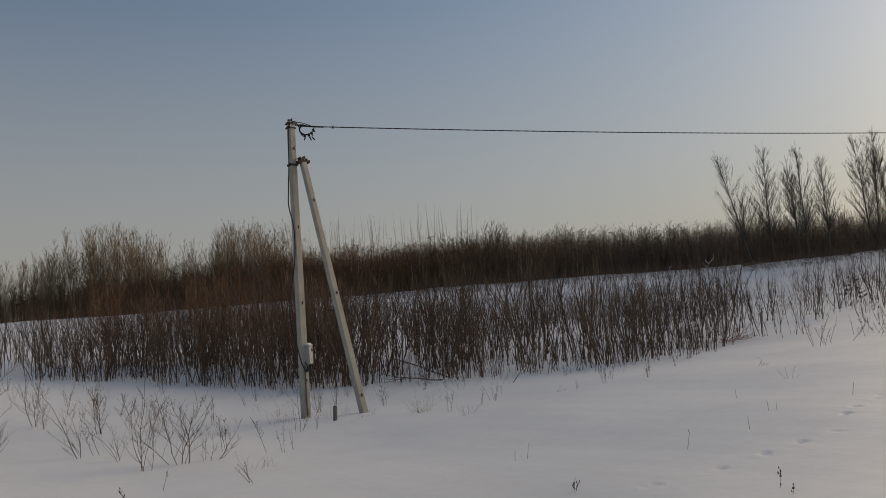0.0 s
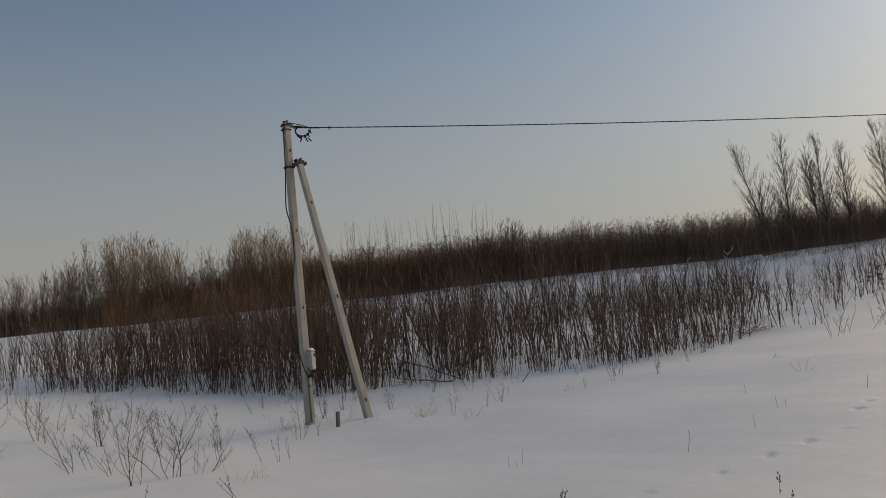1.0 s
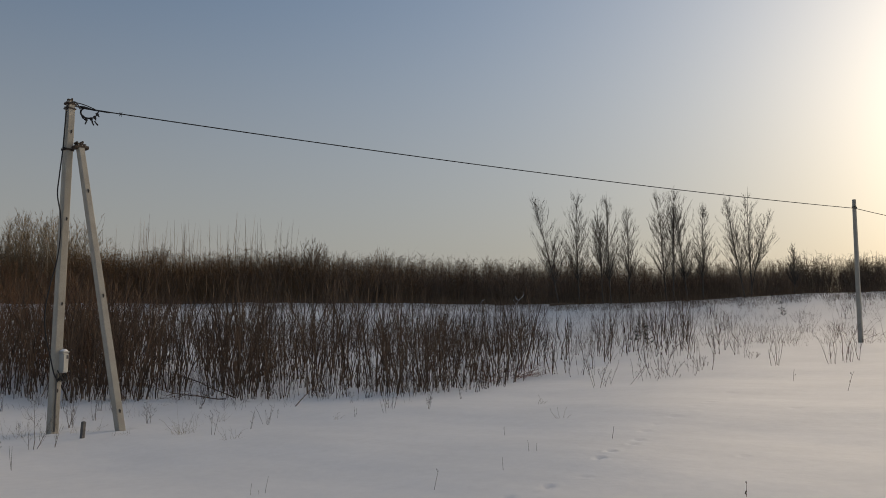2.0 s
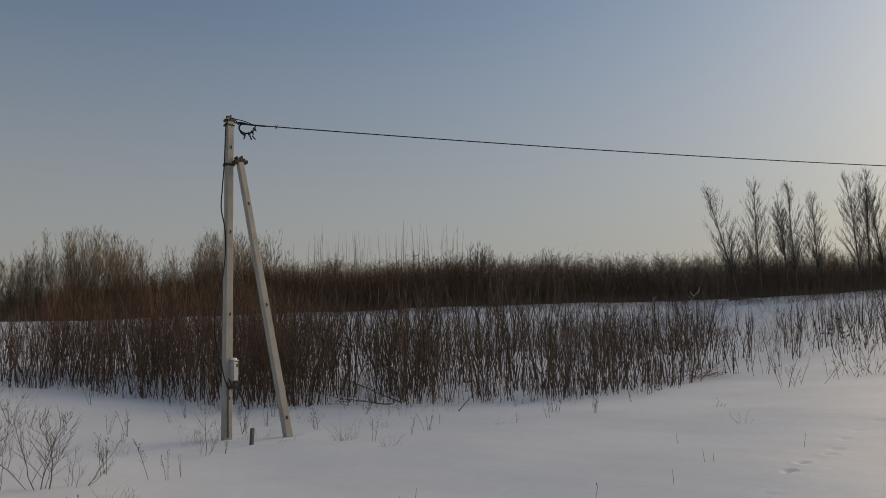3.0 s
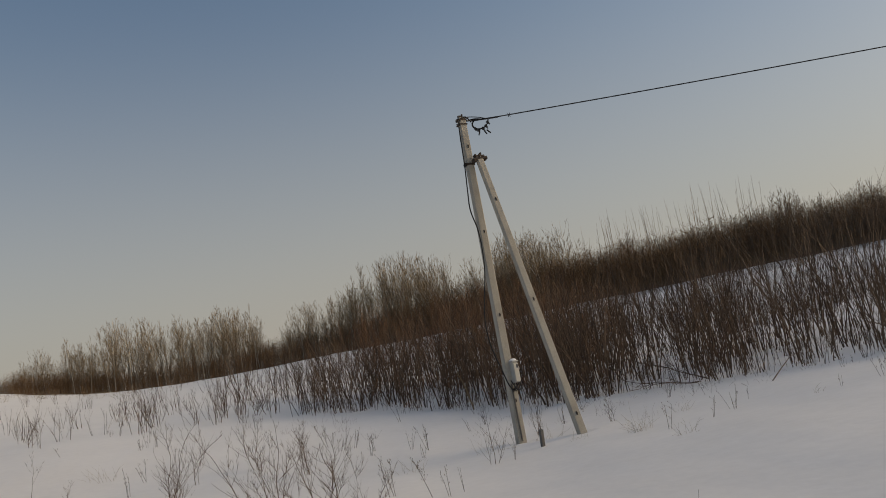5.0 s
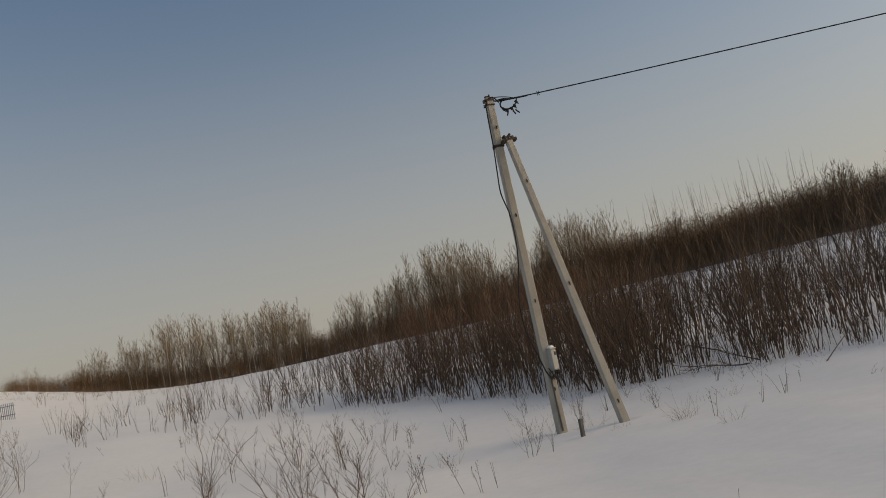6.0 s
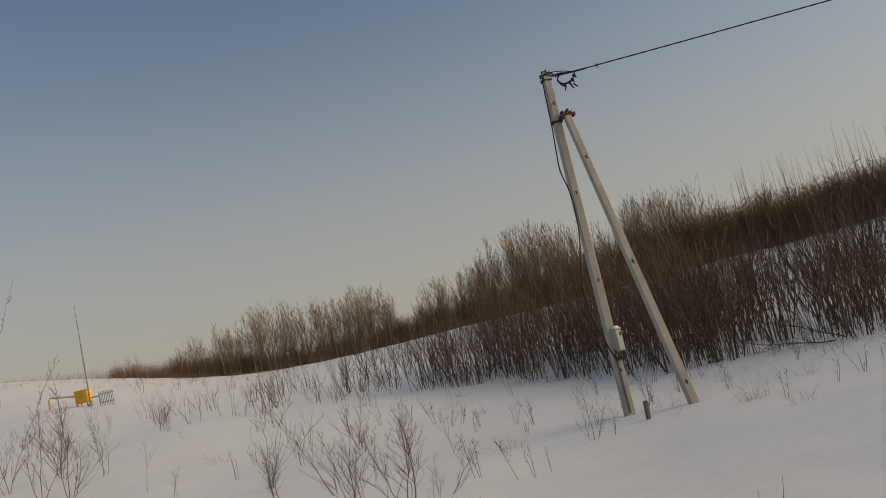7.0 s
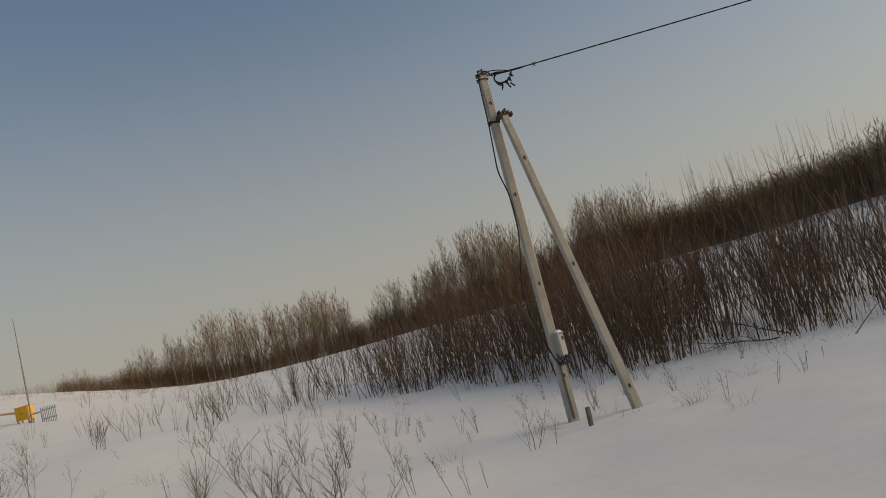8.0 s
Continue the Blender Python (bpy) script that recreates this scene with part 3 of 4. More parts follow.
# ---- power poles ----
def pole_body(length, w0, w1, parent, name="shaft"):
    """A tapered concrete post of trapezoid section with bevelled arrises, its foot below z = 0."""
    bm = bmesh.new()
    rings = []
    n = 14
    for i in range(n + 1):
        z = -0.5 + (length + 0.5) * i / n
        w = w0 + (w1 - w0) * max(z, 0) / length
        a, b, h, c = w * 0.5, w * 0.4, w * 0.5, w * 0.09
        sec = [(-a + c, -h), (a - c, -h), (a, -h + c), (b, h - c), (b - c, h), (-b + c, h), (-b, h - c), (-a, -h + c)]
        rings.append([bm.verts.new((x, y, z)) for x, y in sec])
    for p, q in zip(rings, rings[1:]):
        for k in range(8):
            bm.faces.new((p[k], p[(k + 1) % 8], q[(k + 1) % 8], q[k]))
    bm.faces.new(rings[0][::-1])
    bm.faces.new(rings[-1])
    return part(name, bm, CONCRETE, parent)


def slot(parent, x, y, z, h=0.08, w=0.028):
    """A lifting eye drawn as a proud dark block, the recess's shade in its colour."""
    bm = box_bm((w, 0.02, h), (x, y, z), 0.008)
    s = part("lifting_hole", bm, CONCRETE_HOLE_SHADE, parent, "dark block coloured like the shade in a recess")
    V, F = tube([(x - w * 0.3, y - 0.012, z - h * 0.3), (x, y - 0.03, z), (x - w * 0.2, y - 0.012, z + h * 0.32)], 0.007, 5)
    mesh_object("steel_eye", V, F, RUST, s, "rusty steel loop")


def band(parent, z, w, name="clamp_band", h=0.035, dx=0.0):
    """A steel strap round a post of width w, with a lug and bolt."""
    o, i = w / 2 + 0.012, w / 2 + 0.001
    bm = bmesh.new()
    for cx, cy, sx, sy in ((0, -o, 2 * o, 0.008), (0, o, 1.8 * o, 0.008), (-o * 0.97, 0, 0.008, 2 * o), (o * 0.97, 0, 0.008, 2 * o)):
        box_bm((sx, sy, h), (cx + dx, cy, z), 0, bm)
    box_bm((0.03, 0.06, h * 1.3), (-o - 0.02 + dx, -o * 0.4, z), 0, bm)
    b = part(name, bm, RUST, parent, "rusty steel strap")
    V, F = tube([(-o - 0.07 + dx, -o * 0.4, z), (-o + 0.02 + dx, -o * 0.4, z)], 0.012, 6)
    mesh_object("bolt", V, F, STEEL, b)
    return b


P1 = (6.5, 19.88)
P1_H = 7.33
P1_TURN = 18.0
P2 = (36.5, 15.2)
P3 = (66.0, 10.5)


def build_corner_pole():
    z0 = ground_z(*P1)
    t = thing("power_pole", P1[0], P1[1], z0, "weathered concrete power pole with rusty straps and dark lifting holes", "power pole")
    ln = P1_H - z0
    pole_body(ln, 0.205, 0.168, t)
    for z in (0.95, 2.85, 4.75, 6.75):
        w = 0.205 + (0.168 - 0.205) * z / ln
        slot(t, 0.01, -w / 2 - 0.004, z)
    w = lambda z: 0.205 + (0.168 - 0.205) * z / ln
    band(t, ln - 0.06, w(ln))
    band(t, ln - 0.17, w(ln - 0.17), h=0.03)
    band(t, 6.33, w(6.33), "strut_bracket", 0.05)
    # hook bolt and anchor bracket at the head
    V, F = tube([(0.06, 0, ln - 0.1), (0.2, 0, ln - 0.06), (0.3, 0, ln - 0.09), (0.26, 0, ln - 0.15)], 0.012, 6)
    mesh_object("anchor_hook", V, F, STEEL, t, "steel hook at the pole head")
    bm = box_bm((0.1, 0.06, 0.05), (-0.02, 0, ln + 0.03), 0.008)
    box_bm((0.03, 0.03, 0.07), (0.03, -0.02, ln + 0.05), 0.005, bm)
    part("head_fitting", bm, RUST, t, "rusty fitting on the pole top")
    t.matrix_world = pose(P1[0], P1[1], z0, 0, 0, P1_TURN)
    return t


corner = build_corner_pole()


def build_strut():
    foot = Vector((7.58, 18.75, ground_z(7.58, 18.75)))
    head = Vector((6.71, 19.72, 6.29))
    t = thing("pole_strut", *foot, "raking concrete strut clamped to the power pole", "pole strut")
    ln = (head - foot).length
    pole_body(ln, 0.18, 0.146, t)
    for z in (0.45, 3.0, 5.4):
        slot(t, 0.0, -(0.18 - 0.034 * z / ln) / 2 - 0.004, z, 0.085, 0.03)
    bm = bmesh.new()
    for dx, dz, s in ((-0.12, -0.03, 0.08), (-0.05, 0.03, 0.07), (0.03, 0.05, 0.075), (0.1, 0.02, 0.07), (0.16, -0.03, 0.06), (-0.08, 0.08, 0.04), (0.06, 0.1, 0.04)):
        box_bm((s, 0.12, s), (dx, 0, ln + dz), 0.006, bm)
    box_bm((0.34, 0.16, 0.05), (0.01, 0, ln - 0.02), 0.004, bm)
    hd = part("head_bracket", bm, RUST, t, "rusty bolted bracket on the strut head")
    for dx in (-0.09, 0.0, 0.09):
        V, F = tube([(dx, -0.1, ln + 0.0), (dx, 0.1, ln + 0.02)], 0.011, 6)
        mesh_object("bolt", V, F, STEEL, hd)
    z = (head - foot).normalized()
    face = Vector((0.31, -0.95, 0))
    y = -(face - z * face.dot(z)).normalized()
    x = y.cross(z)
    m = Matrix((x, y, z)).transposed().to_4x4()
    t.matrix_world = Matrix.Translation(foot) @ m
    return t


build_strut()


def local(points):
    o = Vector((P1[0], P1[1], 0))
    r = Matrix.Rotation(radians(P1_TURN), 3, "Z")
    return [o + r @ Vector((x, y, 0)) + Vector((0, 0, z)) for x, y, z in points]


def thing_tube(name, points, radius, label, category, mat=CABLE, sides=6):
    V, F = tube(points, radius, sides)
    o = V[0].copy()
    ob = mesh_object(name, [v - o for v in V], F, mat, smooth=False)
    ob.matrix_world = Matrix.Translation(o)
    return tagged(ob, label, category)


def bend(points, steps=8):
    """A smooth run through the points."""
    P = [Vector(p) for p in points]
    out = []
    for i in range(len(P) - 1):
        a, b, c, d = P[max(i - 1, 0)], P[i], P[i + 1], P[min(i + 2, len(P) - 1)]
        for k in range(steps):
            u = k / steps
            out.append(0.5 * ((2 * b) + (c - a) * u + (2 * a - 5 * b + 4 * c - d) * u * u + (3 * b - a - 3 * c + d) * u ** 3))
    return out + [P[-1]]


# the service cable down the pole, standing off it above and strapped to it below
thing_tube("service_cable", bend(local([(0.22, -0.06, 7.2), (0.06, -0.1, 7.32), (-0.1, -0.08, 7.22), (-0.13, -0.06, 6.9), (-0.15, -0.05, 6.2), (-0.19, -0.04, 5.6), (-0.21, -0.04, 5.15),
           (-0.14, -0.1, 4.65), (-0.13, -0.1, 4.1), (-0.2, -0.12, 3.6), (-0.33, -0.14, 3.1), (-0.41, -0.15, 2.6), (-0.38, -0.15, 2.1), (-0.22, -0.14, 1.55), (-0.11, -0.13, 1.2), (0.0, -0.14, 1.06), (0.1, -0.13, 1.16)])), 0.0145,
           "black service cable running down the concrete pole", "cable")
thing_tube("cable_conduit", local([(-0.02, -0.118, -0.05), (-0.025, -0.115, 0.5), (-0.03, -0.112, 1.2)]), 0.018, "dark earth conductor along the foot of the pole", "conduit", POST_GREY)


def build_meter_box():
    x, y = 0.095, -0.115
    p = local([(x, y, 1.18)])[0]
    t = thing("meter_box", *p, "pale grey electricity meter box with snow on its lid", "meter box")
    part("housing", box_bm((0.155, 0.13, 0.44), (0, 0, 0.25), 0.018), BOX_PAINT, t)
    part("door", box_bm((0.14, 0.02, 0.4), (0, -0.077, 0.25), 0.006), BOX_PAINT, t, "pale grey door")
    part("window", box_bm((0.05, 0.008, 0.08), (0.03, -0.088, 0.38), 0.002), WINDOW_DARK, t, "dark viewing window")
    bm = box_bm((0.185, 0.16, 0.03), (0, -0.01, 0.49), 0.008)
    part("lid", bm, BOX_PAINT, t)
    bm = bmesh.new()
    bmesh.ops.create_uvsphere(bm, u_segments=14, v_segments=8, radius=1)
    bmesh.ops.scale(bm, vec=(0.09, 0.075, 0.05), verts=bm.verts)
    for v in bm.verts:
        v.co.z = max(v.co.z, 0) + 0.004 * math.sin(40 * v.co.x)
    bmesh.ops.translate(bm, vec=(0, -0.01, 0.506), verts=bm.verts)
    part("snow_cap", bm, SNOW_CAP, t, "small heap of snow", True)
    for dx in (-0.07, 0.0, 0.06):
        V, F = tube([(dx, 0, 0.02), (dx - 0.02, -0.02, -0.1), (dx - 0.08, -0.03, -0.15), (dx - 0.13, -0.02, -0.08)], 0.012, 6)
        mesh_object("cable_tail", V, F, CABLE, t, "black cable tail")
    for k in (0, 1):
        V, F = tube(bend([(-0.2 + 0.03 * k, -0.05, 0.1 - 0.04 * k), (-0.16, -0.09, -0.02), (-0.07, -0.11, -0.11 - 0.03 * k), (0.03, -0.1, -0.12 + 0.04 * k), (0.07, -0.06, -0.03), (0.04 + 0.02 * k, -0.03, 0.03)], 5), 0.013, 6)
        mesh_object("cable_tail", V, F, CABLE, t, "black cable loop")
    t.matrix_world = Matrix.Translation(p) @ Matrix.Rotation(radians(P1_TURN + 14), 4, "Z")


build_meter_box()


def wire_run(a, b, sag, n):
    a, b = Vector(a), Vector(b)
    return [a.lerp(b, i / n) - Vector((0, 0, 4 * sag * (i / n) * (1 - i / n))) for i in range(n + 1)]


def build_line(name, a, b, sag, label):
    """Two insulated strands twisted round one another."""
    n = 420
    mid = wire_run(a, b, sag, n)
    t = thing(name, *a, label, "cable")
    d = (Vector(b) - Vector(a)).normalized()
    side = d.cross(Vector((0, 0, 1))).normalized()
    up = side.cross(d)
    for s in (0, math.pi):
        pts = [p - Vector(a) + 0.003 * (math.cos(s + i * 0.9) * side + math.sin(s + i * 0.9) * up) for i, p in enumerate(mid)]
        V, F = tube(pts, 0.0125, 5)
        mesh_object("strand", V, F, CABLE, t)
    return t


Z2, Z3 = ground_z(*P2), ground_z(*P3)
HEAD1 = local([(0.3, 0, 7.25)])[0]
HEAD2 = Vector((P2[0] - 0.1, P2[1] - 0.1, Z2 + 5.6))
build_line("overhead_cable", HEAD1, HEAD2, 0.17, "black twisted overhead cable strung between the power poles")
build_line("overhead_cable", HEAD2 + Vector((0.12, 0, 0)), (P3[0] - 0.1, P3[1] - 0.1, Z3 + 5.6), 1.3, "black twisted overhead cable running on to the next pole")


def build_line_pole(p, z):
    t = thing("power_pole", p[0], p[1], z, "plain grey concrete power pole further along the line", "power pole")
    pole_body(6.0, 0.18, 0.13, t)
    band(t, 5.68, 0.135)
    V, F = tube([(-0.02, -0.06, 5.66), (-0.1, -0.14, 5.63), (-0.12, -0.1, 5.56)], 0.012, 6)
    mesh_object("hook", V, F, STEEL, t)
    t.matrix_world = pose(p[0], p[1], z, 0, 0, 5)


build_line_pole(P2, Z2)
build_line_pole(P3, Z3)


def build_dead_end():
    """The anchor clamp, the spare loop of cable and the piercing connectors beside the pole head."""
    o = HEAD1
    r = Matrix.Rotation(radians(-8), 3, "Z")
    t = thing("dead_end_clamp", *o, "black dead-end clamp with a spare cable loop and connectors", "cable clamp")
    place = lambda pts: [r @ Vector(p) for p in pts]
    V, F = tube(place(bend([(-0.2, 0.0, 0.03), (0.0, 0, 0.02), (0.25, 0, 0.0), (0.6, 0, -0.008)], 4)), 0.02, 6)
    mesh_object("clamp_body", V, F, CABLE, t)
    V, F = tube(place(bend([(-0.32, -0.03, 0.08), (-0.1, -0.03, 0.1), (0.12, -0.03, 0.06), (0.3, -0.02, 0.0)], 5)), 0.011, 5)
    mesh_object("jumper", V, F, CABLE, t)
    V, F = tube(place(bend([(-0.3, -0.05, 0.0), (-0.1, -0.05, 0.02), (0.05, -0.05, 0.03), (0.2, -0.04, 0.0)], 5)), 0.011, 5)
    mesh_object("jumper", V, F, CABLE, t)
    loop = [(0.36, 0, -0.03), (0.32, -0.02, -0.13), (0.23, -0.03, -0.21), (0.09, -0.03, -0.23), (-0.01, -0.03, -0.17), (-0.03, -0.02, -0.08), (0.04, -0.02, 0.0), (0.16, -0.02, 0.02)]
    V, F = tube(place(bend(loop, 6)), 0.012, 6)
    mesh_object("cable_loop", V, F, CABLE, t)
    V, F = tube(place(bend([(p[0] * 0.94 + 0.01, p[1] - 0.03, p[2] * 0.92 - 0.01) for p in loop], 6)), 0.011, 6)
    mesh_object("cable_loop", V, F, CABLE, t)
    rng = random.Random(4)
    for x, z in ((0.28, -0.18), (0.2, -0.23), (0.1, -0.25), (0.03, -0.21), (0.33, -0.1)):
        a = rng.uniform(-0.8, 0.8)
        m = Matrix.Translation(r @ Vector((x, -0.03, z))) @ Matrix.Rotation(a, 4, "Y")
        bm = box_bm((0.05, 0.05, 0.075), (0, 0, 0), 0.008, None, m)
        box_bm((0.02, 0.02, 0.05), (0, 0, -0.05), 0.0, bm, m)
        part("connector", bm, CABLE, t)
    for x, z, dx in ((0.11, -0.28, -0.03), (0.22, -0.28, 0.05), (0.28, -0.27, 0.08)):
        V, F = tube(place([(x, -0.03, z), (x + dx * 0.5, -0.03, z - 0.05), (x + dx, -0.03, z - 0.09)]), 0.016, 6)
        mesh_object("capped_end", V, F, CABLE, t)
    # the spacer tie further out on the cable
    c = r @ Vector((0.85, 0, -0.012))
    for a in range(2):
        w = a * math.pi / 3 + 1.0
        V, F = tube([c + 0.06 * Vector((math.cos(w), 0, math.sin(w))), c - 0.06 * Vector((math.cos(w), 0, math.sin(w)))], 0.007, 4)
        mesh_object("wire_tie", V, F, CABLE, t)


build_dead_end()


def build_stub():
    x, y = 6.54, 17.92
    t = thing("stub_post", x, y, ground_z(x, y), "short weathered grey marker post sticking out of snow", "post")
    part("post", box_bm((0.07, 0.07, 0.55), (0, 0, 0.05), 0.008), POST_GREY, t)
    bm = bmesh.new()
    bmesh.ops.create_uvsphere(bm, u_segments=10, v_segments=6, radius=1)
    bmesh.ops.scale(bm, vec=(0.036, 0.036, 0.012), verts=bm.verts)
    bmesh.ops.translate(bm, vec=(0, 0, 0.324), verts=bm.verts)
    part("cap", bm, POST_GREY, t)
    t.matrix_world = pose(x, y, ground_z(x, y), 1.5, 2, 25)


build_stub()


# ---- gas cabinet far off on the slope ----
GAS_TURN = -14.0


def build_gas_site():
    ux, uy = math.cos(radians(GAS_TURN)), math.sin(radians(GAS_TURN))
    cx, cy = -22.7, 55.5
    z = ground_z(cx, cy)
    at = lambda u, v=0.0: (cx + u * ux - v * uy, cy + u * uy + v * ux)
    m = lambda x, y: pose(x, y, ground_z(x, y), 0, 0, GAS_TURN)
    x, y = at(0)
    t = thing("gas_cabinet", x, y, z, "bright yellow steel gas cabinet on short legs in snow", "gas cabinet")
    part("housing", box_bm((1.12, 0.6, 0.95), (0, 0, 0.72), 0.02), YELLOW, t)
    part("roof", box_bm((1.2, 0.68, 0.05), (0, 0, 1.21), 0.012), YELLOW, t)
    for dx in (-0.28, 0.28):
        d = part("door", box_bm((0.5, 0.02, 0.82), (dx, -0.312, 0.72), 0.006), YELLOW, t)
        part("handle", box_bm((0.03, 0.03, 0.12), (dx - 0.18 * (1 if dx > 0 else -1), -0.335, 0.74), 0.004), STEEL, d)
    for dx in (-0.48, 0.48):
        for dy in (-0.24, 0.24):
            part("leg", box_bm((0.06, 0.06, 0.75), (dx, dy, -0.1)), STEEL, t)
    t.matrix_world = m(x, y) @ Matrix.Scale(0.86, 4)
    x, y = at(-1.6)
    p = thing("gas_pipe", x, y, ground_z(x, y), "yellow gas pipe with snow along its top", "pipe")
    V, F = tube([(-1.2, 0, -0.7), (-1.2, 0, 0.72), (-1.1, 0, 0.8), (1.02, 0, 0.52)], 0.055, 8)
    mesh_object("pipe_run", V, F, YELLOW, p)
    V, F = tube([(-1.05, 0, 0.85), (0.0, 0, 0.71), (1.0, 0, 0.58)], 0.045, 8)
    mesh_object("snow_strip", V, F, SNOW_CAP, p, "strip of snow")
    p.matrix_world = m(x, y)
    x, y = at(0.95)
    q = thing("gas_pipe", x, y, ground_z(x, y), "short pale pipe stub beside the gas cabinet", "pipe")
    V, F = tube([(-0.38, 0, 0.6), (0.2, 0, 0.6), (0.28, 0, 0.5), (0.28, 0, -0.4)], 0.05, 8)
    mesh_object("pipe_run", V, F, BOX_PAINT, q)
    q.matrix_world = m(x, y)
    x, y = at(1.75)
    f = thing("fence_panel", x, y, ground_z(x, y), "grey-blue steel picket fence panel standing in snow", "fence")
    for i in range(9):
        part("picket", box_bm((0.04, 0.02, 1.35), (-0.52 + 0.13 * i, 0, 0.3)), FENCE_GREY, f)
    for dz in (0.25, 0.8):
        part("rail", box_bm((1.16, 0.03, 0.05), (0, 0.025, dz)), FENCE_GREY, f)
    f.matrix_world = m(x, y)
    x, y = at(0.62, -0.2)
    k = thing("lightning_rod", x, y, ground_z(x, y), "thin dark steel lightning rod beside the gas cabinet", "mast")
    V, F = tube([(0, 0, -0.4), (0, 0, 3.0), (-0.01, 0, 5.0), (-0.02, 0, 6.7)], 0.04, 6, [0.05, 0.045, 0.032, 0.018])
    mesh_object("mast", V, F, STEEL, k)
    part("footing", box_bm((0.2, 0.2, 0.3), (0, 0, 0.02), 0.02), CONCRETE, k)
    k.matrix_world = m(x, y)


build_gas_site()


# ---- weeds and saplings in the snow ----
def plant(name, x, y, stems, mat, label, category, group="", sides=4, piece="stem"):
    """A plant of several stems, each with its own shoots as one part."""
    t = thing(name, x, y, ground_z(x, y), label, category, group)
    for segs in stems:
        V, F = limbs_mesh(segs, sides)
        mesh_object(piece, V.tolist(), F.tolist(), mat, t)
    return t


def young_willow(rng, stems, bush=4):
    """Named stems, each (lean to +x, lean to +y, length, radius): wandering upwards, with side branches that turn up and end in fine twigs."""
    made = []
    for lx, ly, ln, r in stems:
        out = []
        pts, ds = limb(out, (rng.normal(0, 0.02) + 0.08 * lx, rng.normal(0, 0.04), -0.12), (lx * rng.uniform(0.5, 1.0), ly, 1), ln + 0.12, r * 0.85, rng, 11, 0.13, 0.05 + 0.05 * min(1, abs(lx)), 0.25)
        turn = rng.uniform(0, 2 * math.pi)
        for n in range(bush + int(min(ln, 1.7) * 6)):
            k = int(rng.integers(2, 11))
            turn += 2.4 + rng.normal(0, 0.4)
            side = min(ln, 1.6) * (1.05 - k / 11) * rng.uniform(0.25, 0.7) + 0.06
            p2, d2 = limb(out, pts[k], ds[k] + 0.85 * np.array([math.cos(turn), math.sin(turn), 0.0]), side, r * 0.46 * (1.2 - k / 11), rng, 6, 0.1, 0.08, 0.35)
            for _ in range(5):
                b = rng.uniform(0, 2 * math.pi)
                k2 = int(rng.integers(1, 7))
                limb(out, p2[k2], d2[k2] + 0.6 * np.array([math.cos(b), math.sin(b), 0.2]), side * rng.uniform(0.15, 0.4), r * 0.24, rng, 3, 0.1, 0.08, 0.5)
        made.append(out)
    return made


rng = np.random.default_rng(77)
SHOOT = "leafless young willow with a few branching stems in snow"
